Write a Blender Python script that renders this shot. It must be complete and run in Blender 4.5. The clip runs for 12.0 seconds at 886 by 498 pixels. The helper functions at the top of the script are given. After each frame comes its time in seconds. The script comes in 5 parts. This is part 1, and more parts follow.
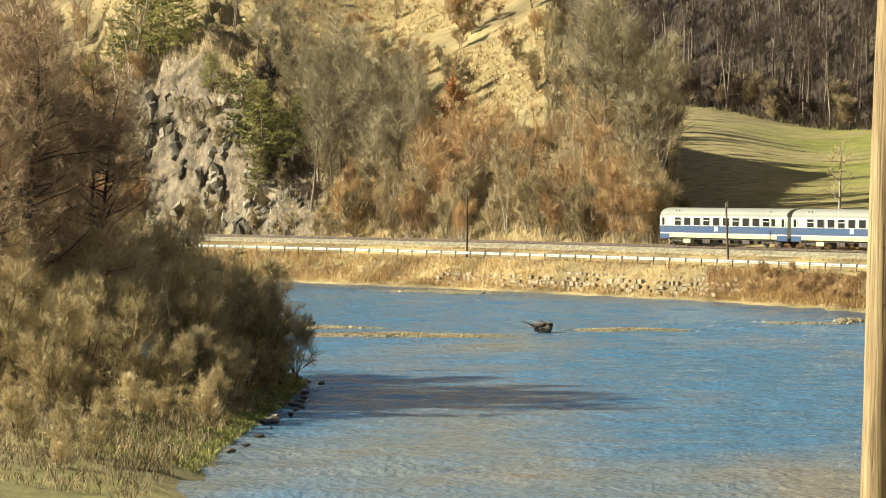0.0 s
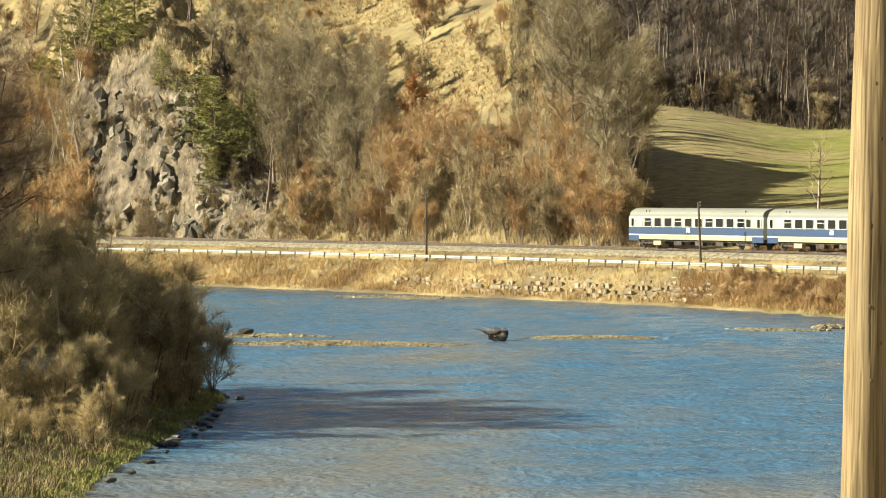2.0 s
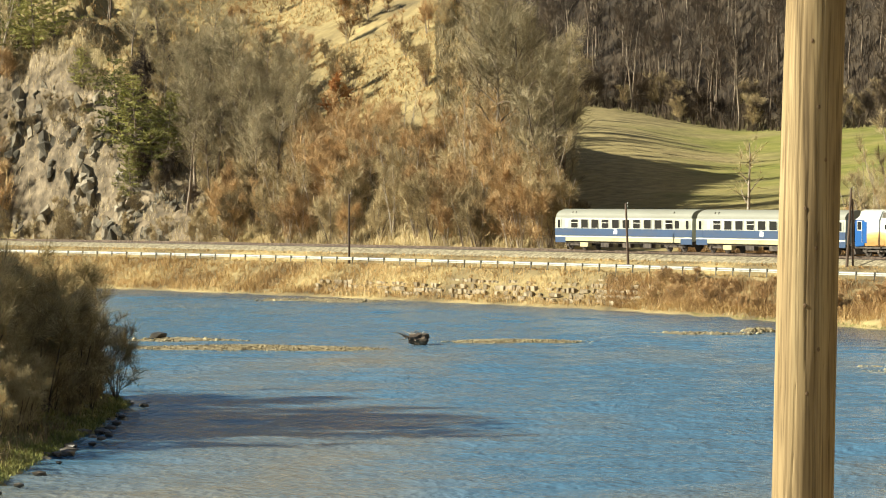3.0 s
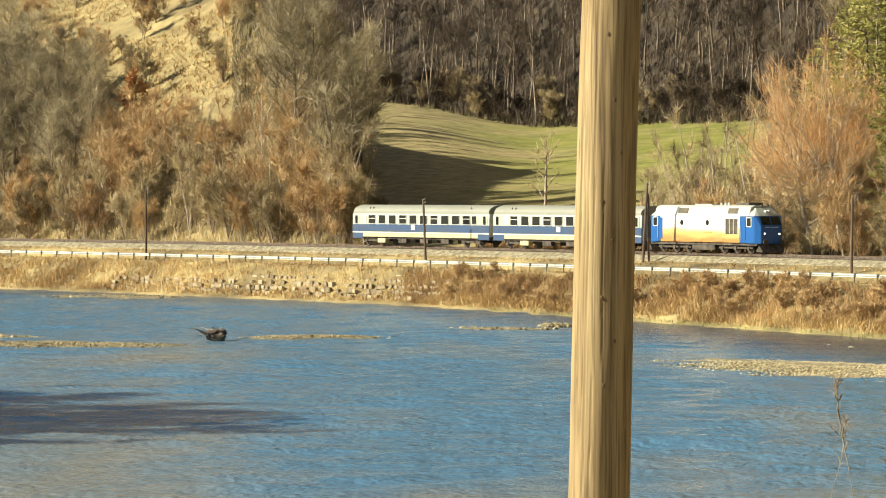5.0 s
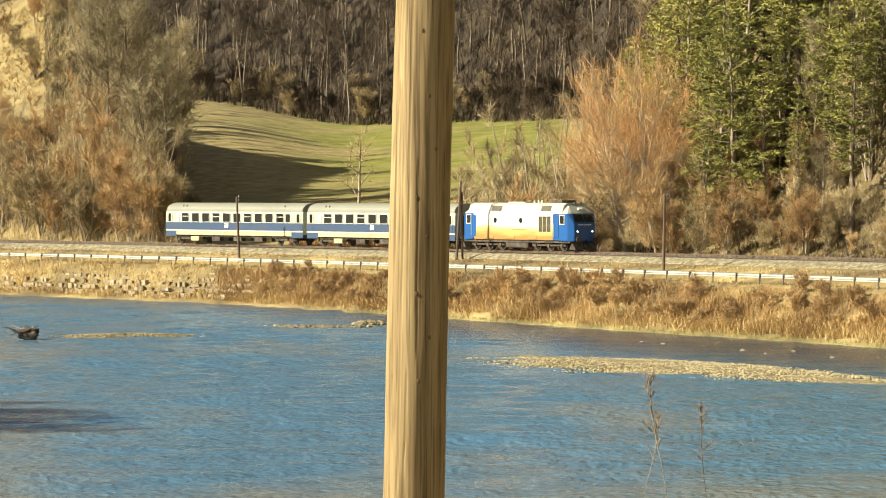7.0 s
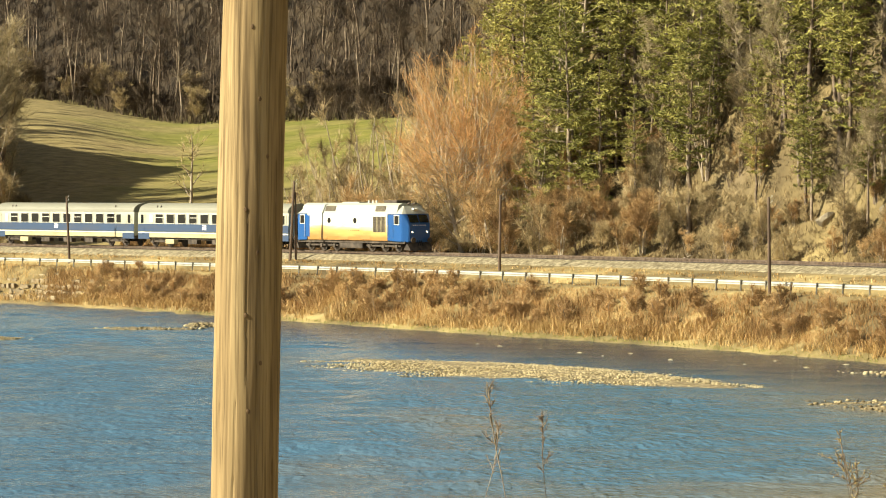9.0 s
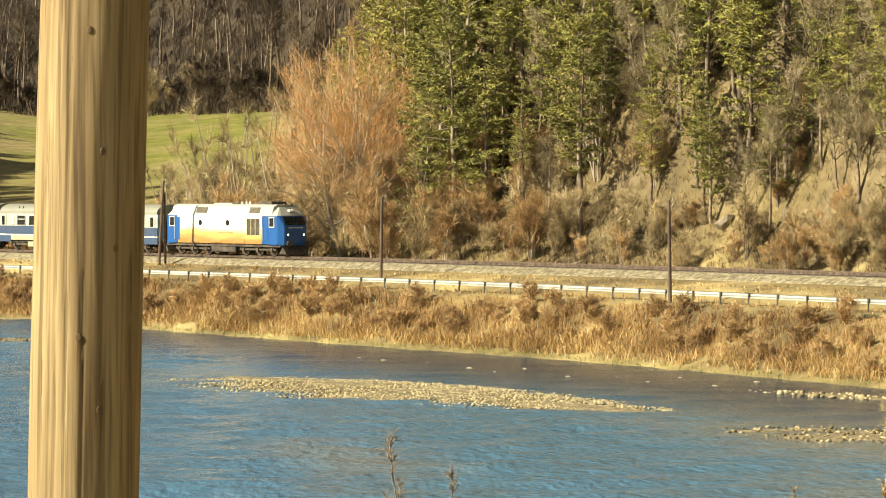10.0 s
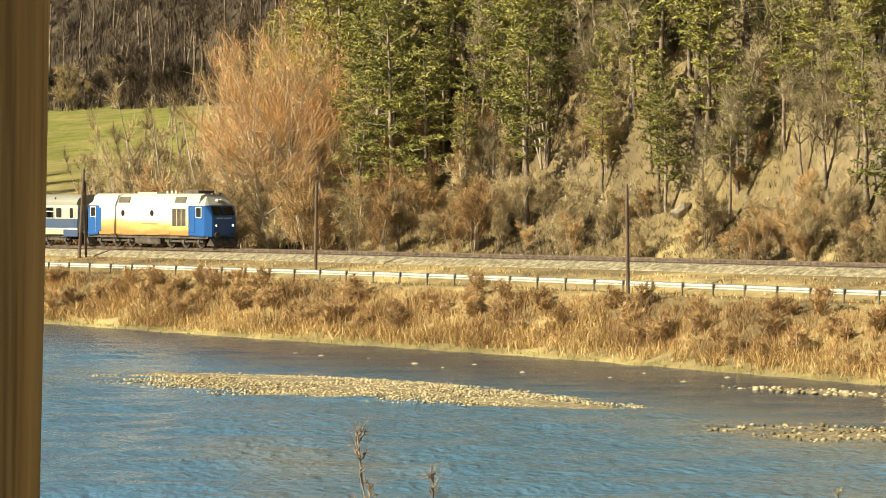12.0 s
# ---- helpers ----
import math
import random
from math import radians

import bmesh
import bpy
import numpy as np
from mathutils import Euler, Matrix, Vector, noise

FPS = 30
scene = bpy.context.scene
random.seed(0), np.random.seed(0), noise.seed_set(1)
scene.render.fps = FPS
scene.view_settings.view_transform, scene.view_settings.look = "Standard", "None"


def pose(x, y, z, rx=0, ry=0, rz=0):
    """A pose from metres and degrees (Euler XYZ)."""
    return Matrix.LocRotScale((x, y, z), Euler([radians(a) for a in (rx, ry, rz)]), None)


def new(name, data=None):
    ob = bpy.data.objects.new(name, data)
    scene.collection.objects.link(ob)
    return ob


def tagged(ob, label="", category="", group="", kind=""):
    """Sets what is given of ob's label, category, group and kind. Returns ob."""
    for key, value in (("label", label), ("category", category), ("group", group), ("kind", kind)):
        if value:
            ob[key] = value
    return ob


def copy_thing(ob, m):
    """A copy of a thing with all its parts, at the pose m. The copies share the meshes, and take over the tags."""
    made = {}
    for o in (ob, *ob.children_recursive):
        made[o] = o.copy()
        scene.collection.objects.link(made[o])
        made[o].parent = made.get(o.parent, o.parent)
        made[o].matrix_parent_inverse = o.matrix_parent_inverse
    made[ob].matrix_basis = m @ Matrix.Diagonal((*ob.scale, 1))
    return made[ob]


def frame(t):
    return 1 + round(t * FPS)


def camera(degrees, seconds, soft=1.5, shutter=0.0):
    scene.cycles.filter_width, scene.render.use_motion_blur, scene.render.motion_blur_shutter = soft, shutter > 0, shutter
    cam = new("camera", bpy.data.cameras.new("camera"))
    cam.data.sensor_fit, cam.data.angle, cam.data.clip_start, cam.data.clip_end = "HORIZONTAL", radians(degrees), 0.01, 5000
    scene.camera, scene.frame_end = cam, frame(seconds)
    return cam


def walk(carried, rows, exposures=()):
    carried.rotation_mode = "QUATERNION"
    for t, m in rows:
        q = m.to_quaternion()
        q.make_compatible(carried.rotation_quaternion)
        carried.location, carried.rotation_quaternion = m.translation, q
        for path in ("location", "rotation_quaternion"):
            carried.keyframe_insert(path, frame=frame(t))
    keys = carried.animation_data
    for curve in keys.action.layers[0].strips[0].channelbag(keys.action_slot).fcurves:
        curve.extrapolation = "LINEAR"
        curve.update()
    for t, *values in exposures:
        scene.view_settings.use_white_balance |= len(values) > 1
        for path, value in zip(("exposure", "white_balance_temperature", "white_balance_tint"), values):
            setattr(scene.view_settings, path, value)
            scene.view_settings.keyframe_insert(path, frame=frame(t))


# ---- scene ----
cam = camera(14.5, 12.0, soft=1.05)
walk(cam, [
    (0, pose(-0.64, -27.00, 11.36, 88.975, -0.075, 5.558)),
    (0.5, pose(-0.64, -27.00, 11.35, 88.979, -0.073, 5.420)),
    (1, pose(-0.47, -21.60, 11.15, 89.013, -0.043, 5.431)),
    (1.5, pose(-0.29, -14.04, 10.88, 89.041, -0.023, 5.408)),
    (2, pose(-0.13, -6.48, 10.62, 89.086, 0.028, 5.247)),
    (2.5, pose(0.03, 1.00, 10.34, 89.130, 0.032, 4.947)),
    (3, pose(0.04, 1.00, 10.33, 89.146, 0.020, 4.111)),
    (3.5, pose(0.05, 1.00, 10.31, 89.122, 0.029, 3.184)),
    (5.5, pose(0.04, 1.00, 10.29, 89.077, 0.063, 0.009)),
    (6, pose(0.04, 1.00, 10.29, 89.065, 0.089, -0.775)),
    (6.5, pose(0.03, 1.00, 10.29, 89.045, 0.152, -1.519)),
    (7, pose(0.03, 1.00, 10.27, 89.045, 0.090, -2.286)),
    (9, pose(0.18, 4.42, 10.41, 89.013, 0.083, -5.026)),
    (9.5, pose(0.48, 9.52, 10.98, 88.924, 0.105, -5.852)),
    (10, pose(0.86, 19.04, 11.17, 88.862, 0.117, -7.165)),
    (10.5, pose(1.40, 31.96, 10.18, 88.983, 0.125, -8.287)),
    (11, pose(1.46, 34.00, 9.83, 88.985, 0.180, -8.661)),
    (11.5, pose(1.46, 34.00, 9.82, 88.976, 0.116, -8.494)),
    (12, pose(1.46, 34.00, 9.80, 88.957, 0.093, -8.477)),
], exposures=[(0, 1.24, 6250, 7), (3.5, 1.14, 6250, 7), (9, 1.12, 6850, 7), (12.0, 1.09, 6900, 7)])

# ---- light ----
world = bpy.data.worlds.new("world")
scene.world = world
world.use_nodes = True
wn = world.node_tree.nodes
sky = wn.new("ShaderNodeTexSky")
sky.sky_type, sky.sun_disc = "NISHITA", False
SUN_AZ, SUN_EL = radians(-100.0), radians(33.0)      # azimuth from +y, clockwise
sky.sun_elevation, sky.sun_rotation = SUN_EL, SUN_AZ
sky.air_density, sky.dust_density, sky.ozone_density = 1.0, 1.0, 1.0
world.node_tree.links.new(sky.outputs[0], wn["Background"].inputs[0])
wn["Background"].inputs[1].default_value = 0.042
sun = new("sun", bpy.data.lights.new("sun", "SUN"))
sun.data.energy, sun.data.angle, sun.data.color = 5.0, radians(0.5), (1.0, 0.93, 0.77)
to_sun = Vector((math.sin(SUN_AZ) * math.cos(SUN_EL), math.cos(SUN_AZ) * math.cos(SUN_EL), math.sin(SUN_EL)))
sun.matrix_world = to_sun.to_track_quat("Z", "Y").to_matrix().to_4x4()

rng = np.random.default_rng(7)


# ---- materials ----
def mat(name, cols, scale=1.0, rough=0.8, metal=0.0, bump=0.0, bscale=None, island=0.0, obj=0.0, detail=6.0, stretch=None, spec=0.3, local=True):
    """A noise-mixed surface: cols from dark to light, grain of size 1/scale m, relief, and random change of value per island or object."""
    m = bpy.data.materials.new(name)
    m.use_nodes = True
    nt = m.node_tree
    n, l = nt.nodes, nt.links
    b = n["Principled BSDF"]
    b.inputs["Roughness"].default_value, b.inputs["Metallic"].default_value = rough, metal
    b.inputs["Specular IOR Level"].default_value = spec
    tc = n.new("ShaderNodeTexCoord")
    mp = n.new("ShaderNodeMapping")
    l.new(tc.outputs["Object"], mp.inputs[0])
    if stretch:
        mp.inputs["Scale"].default_value = stretch
    big, fine, ramp = n.new("ShaderNodeTexNoise"), n.new("ShaderNodeTexNoise"), n.new("ShaderNodeValToRGB")
    big.inputs["Scale"].default_value, big.inputs["Detail"].default_value = scale, detail
    fine.inputs["Scale"].default_value, fine.inputs["Detail"].default_value = scale * 7.3, 4
    for k in (big, fine):
        l.new(mp.outputs[0], k.inputs["Vector"])
    add = n.new("ShaderNodeMath")
    add.operation = "MULTIPLY_ADD"
    l.new(fine.outputs[0], add.inputs[0])
    add.inputs[1].default_value = 0.45
    sub = n.new("ShaderNodeMath")
    sub.operation = "MULTIPLY_ADD"
    l.new(big.outputs[0], sub.inputs[0])
    sub.inputs[1].default_value, sub.inputs[2].default_value = 1.5, -0.475
    l.new(sub.outputs[0], add.inputs[2])
    fac = add.outputs[0]
    for kind, amount in (("geo", island), ("obj", obj)):
        if amount:
            src = n.new("ShaderNodeNewGeometry").outputs["Random Per Island"] if kind == "geo" else n.new("ShaderNodeObjectInfo").outputs["Random"]
            k = n.new("ShaderNodeMath")
            k.operation = "MULTIPLY_ADD"
            l.new(src, k.inputs[0])
            k.inputs[1].default_value = amount
            off = n.new("ShaderNodeMath")
            off.operation = "SUBTRACT"
            l.new(fac, off.inputs[0])
            off.inputs[1].default_value = amount / 2
            l.new(off.outputs[0], k.inputs[2])
            fac = k.outputs[0]
    l.new(fac, ramp.inputs[0])
    e = ramp.color_ramp.elements
    while len(e) < len(cols):
        e.new(0.5)
    for i, c in enumerate(cols):
        e[i].position, e[i].color = 0.18 + 0.64 * i / max(1, len(cols) - 1), (*c, 1)
    l.new(ramp.outputs[0], b.inputs["Base Color"])
    if bump:
        bn = n.new("ShaderNodeBump")
        bn.inputs["Strength"].default_value, bn.inputs["Distance"].default_value = 1.0, bump
        t = n.new("ShaderNodeTexNoise")
        t.inputs["Scale"].default_value, t.inputs["Detail"].default_value = bscale or scale * 4, 6
        l.new(mp.outputs[0], t.inputs["Vector"])
        l.new(t.outputs[0], bn.inputs["Height"])
        l.new(bn.outputs[0], b.inputs["Normal"])
    return m


M_BARK = mat("bark", [(.09, .065, .045), (.2, .15, .1), (.34, .28, .2)], 1.5, .9, bump=.02, obj=.4)
M_BARK_PALE = mat("pale_bark", [(.2, .16, .11), (.38, .31, .22), (.55, .48, .37)], 1.2, .85, obj=.3)
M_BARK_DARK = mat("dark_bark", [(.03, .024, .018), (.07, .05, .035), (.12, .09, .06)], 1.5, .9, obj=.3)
M_TWIG = mat("twig_brown", [(.17, .125, .06), (.37, .28, .14), (.58, .46, .25)], .5, .8, island=.5, obj=.5)
M_TWIG_RED = mat("twig_rust", [(.22, .13, .055), (.45, .29, .125), (.64, .45, .22)], .5, .8, island=.5, obj=.4)
M_TWIG_ORANGE = mat("twig_orange", [(.45, .23, .08), (.68, .38, .15), (.8, .52, .24)], .4, .8, island=.5, obj=.2)
M_TWIG_OLIVE = mat("twig_olive", [(.21, .155, .065), (.44, .335, .15), (.64, .5, .26)], .5, .8, island=.5, obj=.5)
M_TWIG_GREY = mat("twig_grey", [(.14, .11, .055), (.3, .24, .13), (.48, .395, .235)], .5, .8, island=.5, obj=.5)
M_TWIG_ALDER = mat("twig_alder", [(.16, .1, .055), (.34, .23, .125), (.52, .38, .22)], .5, .85, island=.5, obj=.3)
# twigs of the far wood, with its shade put into the colour
M_TWIG_SHADED = mat("twig_shaded", [(.036, .026, .017), (.082, .058, .035), (.14, .1, .06)], .5, .85, island=.5, obj=.5)
M_NEEDLE = mat("pine_needles", [(.13, .128, .03), (.26, .245, .058), (.4, .36, .1)], .35, .75, island=.4, obj=.5)
M_LEAF = mat("dry_leaf", [(.26, .11, .035), (.46, .22, .07), (.6, .34, .13)], .5, .8, island=.6)
M_REED = mat("dry_reed", [(.24, .135, .045), (.44, .28, .1), (.61, .44, .2)], .12, .8, island=.55)
M_REED_RED = mat("dry_weed", [(.14, .075, .027), (.32, .185, .067), (.48, .31, .13)], .12, .8, island=.55)
M_GRASS = mat("short_grass", [(.12, .13, .03), (.22, .22, .05), (.36, .32, .1)], .25, .8, island=.5)
M_WEED = mat("dead_weeds", [(.08, .055, .026), (.19, .135, .063), (.36, .265, .13)], .3, .85, island=.6)
M_STONE = mat("river_stone", [(.13, .098, .047), (.29, .23, .12), (.46, .38, .21)], .8, .8, island=.8, obj=.5)
M_STONE_WET = mat("wet_stone", [(.03, .025, .018), (.08, .065, .045), (.15, .125, .09)], 1.5, .5, obj=.5)


def ground_material():
    """Soil, dry and green grass, laid out by place."""
    m = mat("hill_ground", [(.1, .075, .035), (.22, .165, .07), (.4, .31, .13)], .12, .95, bump=.25, bscale=.8)
    n, l = m.node_tree.nodes, m.node_tree.links
    b = n["Principled BSDF"]
    old = b.inputs["Base Color"].links[0].from_socket
    # leaf litter is near black: the wood's shade is put into its colour
    for attr, cols, sc in (("green", [(.085, .09, .014), (.155, .158, .025), (.24, .21, .05)], .2), ("yellow", [(.16, .12, .05), (.26, .2, .083), (.38, .3, .13)], .5),
                           ("shaded_litter", [(.02, .015, .01), (.045, .033, .02), (.085, .062, .036)], .2), ("rock", [(.05, .04, .024), (.15, .115, .07), (.3, .235, .145)], .55)):
        a = n.new("ShaderNodeAttribute")
        a.attribute_name = attr
        t, r, x = n.new("ShaderNodeTexNoise"), n.new("ShaderNodeValToRGB"), n.new("ShaderNodeMix")
        x.data_type = "RGBA"
        t.inputs["Scale"].default_value, t.inputs["Detail"].default_value, t.inputs["Roughness"].default_value = sc, 9, .65
        l.new(n["Texture Coordinate"].outputs["Object"], t.inputs["Vector"])
        e = r.color_ramp.elements
        e.new(.5)
        for i, c in enumerate(cols):
            e[i].position, e[i].color = .32 + .18 * i, (*c, 1)
        l.new(t.outputs[0], r.inputs[0])
        l.new(a.outputs["Fac"], x.inputs["Factor"])
        l.new(old, x.inputs[6])
        l.new(r.outputs[0], x.inputs[7])
        old = x.outputs[2]
    l.new(old, b.inputs["Base Color"])
    return m


M_GROUND = ground_material()
M_ROCK = mat("cliff_rock", [(.07, .06, .04), (.17, .143, .096), (.32, .27, .185)], .9, .9, bump=.12, bscale=3, obj=.6)


def water_material():
    m = bpy.data.materials.new("river_water")
    m.use_nodes = True
    n, l = m.node_tree.nodes, m.node_tree.links
    b = n["Principled BSDF"]
    b.inputs["Roughness"].default_value, b.inputs["IOR"].default_value = .16, 1.33
    tc = n.new("ShaderNodeTexCoord")

    def noise_at(sx, sy, scale, detail=5):
        mp, t = n.new("ShaderNodeMapping"), n.new("ShaderNodeTexNoise")
        mp.inputs["Scale"].default_value = (sx, sy, 1)
        mp.inputs["Rotation"].default_value = (0, 0, radians(8))
        t.inputs["Scale"].default_value, t.inputs["Detail"].default_value = scale, detail
        l.new(tc.outputs["Object"], mp.inputs[0])
        l.new(mp.outputs[0], t.inputs["Vector"])
        return t.outputs[0]

    ramp = n.new("ShaderNodeValToRGB")
    # the shallows near the viewer's bank show the brown bed
    sep, near, tot = n.new("ShaderNodeSeparateXYZ"), n.new("ShaderNodeMapRange"), n.new("ShaderNodeMath")
    l.new(tc.outputs["Object"], sep.inputs[0])
    l.new(sep.outputs[1], near.inputs[0])
    for k, value in zip((1, 2, 3, 4), (146, 108, 0, .22)):
        near.inputs[k].default_value = value
    l.new(noise_at(1, .35, .05, 4), tot.inputs[0])
    l.new(near.outputs[0], tot.inputs[1])
    l.new(tot.outputs[0], ramp.inputs[0])
    e = ramp.color_ramp.elements
    e[0].position, e[0].color, e[1].position, e[1].color = .52, (.072, .152, .215, 1), .74, (.2, .175, .115, 1)
    # the far bank's dark reflection, painted into the base colour of the calm water
    bank_reflection, calm_mask = n.new("ShaderNodeMix"), n.new("ShaderNodeAttribute")
    calm_mask.attribute_name, bank_reflection.data_type = "calm", "RGBA"
    l.new(calm_mask.outputs["Fac"], bank_reflection.inputs["Factor"])
    l.new(ramp.outputs[0], bank_reflection.inputs[6])
    bank_reflection.inputs[7].default_value = (.012, .036, .065, 1)
    l.new(bank_reflection.outputs[2], b.inputs["Base Color"])
    prev = None
    # still water under the far bank, ripples in the current
    still, calm_range = n.new("ShaderNodeAttribute"), n.new("ShaderNodeMapRange")
    still.attribute_name = "calm"
    l.new(still.outputs["Fac"], calm_range.inputs[0])
    calm_range.inputs[3].default_value, calm_range.inputs[4].default_value = 1.0, .5
    for h, dist in ((noise_at(.7, .55, .9, 3), .24), (noise_at(1.0, .8, 2.6, 4), .18)):
        bn = n.new("ShaderNodeBump")
        bn.inputs["Distance"].default_value = dist
        l.new(calm_range.outputs[0], bn.inputs["Strength"])
        l.new(h, bn.inputs["Height"])
        if prev:
            l.new(prev, bn.inputs["Normal"])
        prev = bn.outputs[0]
    l.new(prev, b.inputs["Normal"])
    return m


M_WATER = water_material()


# ---- helpers for things ----
def part(name, bm, material, parent=None, label=""):
    """Links a bmesh, or (verts, faces), as one mesh object."""
    me = bpy.data.meshes.new(name)
    if isinstance(bm, tuple):
        me.from_pydata(bm[0], [], bm[1])
    else:
        bm.to_mesh(me)
        bm.free()
    for k in (material if isinstance(material, list) else [material]):
        me.materials.append(k)
    ob = new(name, me)
    ob.parent = parent
    if label:
        ob["label"] = label
    return ob


def mesh_arrays(name, v, f, material, parent=None, smooth=False):
    """A mesh from arrays of corners and of triangles or quads."""
    me = bpy.data.meshes.new(name)
    v, f = np.asarray(v, np.float32), np.asarray(f, np.int32)
    k = f.shape[1]
    me.vertices.add(len(v))
    me.vertices.foreach_set("co", v.ravel())
    me.loops.add(f.size)
    me.loops.foreach_set("vertex_index", f.ravel())
    me.polygons.add(len(f))
    me.polygons.foreach_set("loop_start", np.arange(0, f.size, k, dtype=np.int32))
    me.polygons.foreach_set("loop_total", np.full(len(f), k, np.int32))
    if smooth:
        me.polygons.foreach_set("use_smooth", np.ones(len(f), bool))
    me.update(calc_edges=True)
    me.materials.append(material)
    ob = new(name, me)
    ob.parent = parent
    return ob


def box(bm, x0, x1, y0, y1, z0, z1, bevel=0.0):
    r = bmesh.ops.create_cube(bm, size=1.0, matrix=Matrix.Translation(((x0 + x1) / 2, (y0 + y1) / 2, (z0 + z1) / 2)) @ Matrix.Diagonal((x1 - x0, y1 - y0, z1 - z0, 1)))
    if bevel:
        es = {e for q in r["verts"] for e in q.link_edges}
        bmesh.ops.bevel(bm, geom=list(es), offset=bevel, segments=2, affect="EDGES", profile=.6)
    return r["verts"]


def rod(bm, a, b, r0, r1, seg=8):
    a, b = Vector(a), Vector(b)
    m = Matrix.Translation((a + b) / 2) @ (b - a).to_track_quat("Z", "Y").to_matrix().to_4x4()
    bmesh.ops.create_cone(bm, cap_ends=True, segments=seg, radius1=r0, radius2=r1, depth=(b - a).length, matrix=m)


def box_part(name, dims, material, parent, bevel=0.0, label=""):
    bm = bmesh.new()
    box(bm, *dims, bevel)
    return part(name, bm, material, parent, label)


# ---- the lie of the land ----
def sstep(a, b, x):
    t = np.clip((x - a) / (b - a), 0, 1)
    return t * t * (3 - 2 * t)


def track_y(x):
    """The line of the track, y for x; straight beyond its ends."""
    x = np.asarray(x, float)
    c = np.clip(x, -110, 90)
    return 332.7 - 1.4606 * c - .0032 * c * c + (x - c) * (-1.4606 - .0064 * c)


def bank_w(x):
    """How far before the track, along y, the water's edge lies."""
    return -24.5 - 20 * sstep(-12, 34, x) - 24 * sstep(30, 64, x)


def fbm(x, y, s, seed=0.0):
    """Cheap smooth variation from summed waves, -1 to 1."""
    x, y = x / s + seed, y / s - seed * 1.7
    return (np.sin(x * 1.3 + 1.7 * np.sin(y * .9 + seed)) + np.sin(y * 1.7 + 1.3 * np.sin(x * 1.1 - seed)) + .6 * np.sin(2.7 * x - 2.1 * y + seed * 3) + .4 * np.sin(5.3 * y + 4.1 * x)) / 3.0


def bearing(x, y):
    return 784 + 6163 * x / np.maximum(y, 1)


def ground_z(x, y):
    x, y = np.asarray(x, float), np.asarray(y, float)
    w = y - track_y(x)
    ww = bank_w(x)
    q = w / ww
    zg = 3.2 + .15 * sstep(-10, 30, x)
    prof = np.where(q < .3, 4.35 + (4.1 - 4.35) * np.clip((q - .16) / .14, 0, 1),
           np.where(q < .42, 4.1 + (zg - 4.1) * (q - .3) / .12,
           np.where(q < .55, zg,
           np.where(q < .93, zg + (.45 - zg) * sstep(.55, .93, q) , np.interp(q, [.93, 1.0, 1.06, 1.3], [.45, .02, -.5, -1.5])))))
    prof = prof + np.where((q > .58) & (q < .95), .22 * fbm(x, y, 3.1, 2.0), 0)
    b = bearing(x, y)
    edge_b = 545 - 3.0 * np.clip(w - 25, 0, 45)
    left, right = sstep(edge_b + 75, edge_b - 75, b), sstep(1330, 1560, b)
    mead = 4.3 + np.clip(w - 18, 0, 400) * .068 + 5.5 * sstep(900, 560, b) * sstep(40, 190, w) + sstep(265, 420, w) * 75
    steep = .42 + .16 * sstep(60, -200, b)
    slope_l = np.clip(w - 9, 0, 20) * .42 + np.clip(w - 20, 0, 66) * steep
    slope_l = slope_l * (1 - .9 * sstep(82, 125, w) * sstep(150, 290, b))
    cliff = sstep(-520, -440, b) * sstep(-60, -330, b)
    slope_l = slope_l + cliff * (sstep(9, 17, w) * 10.5 + sstep(17, 22, w) * 4 - np.clip(w - 22, 0, 40) * .15)
    slope_r = np.clip(w - 9, 0, 12) * .25 + np.clip(w - 18, 0, 110) * .78
    rc = sstep(1780, 1960, b) * sstep(2500, 2300, b)
    slope_r = slope_r + rc * sstep(13, 24, w) * 3
    hill = np.maximum(mead, 4.3 + left * slope_l + right * slope_r + (1 - left) * (1 - right) * (mead - 4.3))
    hill = hill + sstep(14, 40, w) * (.55 * fbm(x, y, 9, 1.0) + .25 * fbm(x, y, 2.6, 4.0)) * (.2 + .8 * np.maximum(.6 * left, right))
    hill = hill + (cliff + .4 * rc) * sstep(8, 12, w) * (2.6 * fbm(x + w * .5, y, 4.2, 3.0) + 1.3 * np.abs(fbm(x, y + w, 1.3, 6.0)) + .7 * fbm(x * 1.7, y - w, .8, 9.0))
    far = np.where(w > 4, 4.35 + (hill - 4.35) * sstep(4, 10, w), 4.35)
    z = np.where(w < 0, prof, far)
    # the near bank, from which the river is seen, and the spit with the thicket
    near = np.interp(y, [-60, -24, 0, 19, 60, 80, 95], [8.6, 8.2, 7.4, 5.7, 1.5, -.2, -1.5])
    edge = np.interp(y, [85, 120, 150, 172, 181, 186], [-21, -24.4, -26.0, -27.6, -31, -90])
    spit = np.interp(edge - x, [-4, 0, .8, 4, 14, 60], [-1.5, -.05, .3, .8, 1.6, 3.0]) * (y > 70) + (-1.5) * (y <= 70)
    spit = spit + np.where(spit > .2, .15 * fbm(x, y, 2.4, 5.0), 0)
    tongue = np.where(y < 113, np.interp(x, [7, 10, 40], [-1.5, .15, .8]), -1.5)
    return np.maximum(np.maximum(np.maximum(z, near), tongue), np.where(y < 186, spit, -1.5))


def gz(x, y):
    return float(ground_z(x, y))


def spot(b, w):
    """The place at bearing b and w metres, along y, beyond the track."""
    x = -10.0
    for _ in range(40):
        x = (b - 784) / 6163 * (float(track_y(x)) + w)
    return x, float(track_y(x)) + w


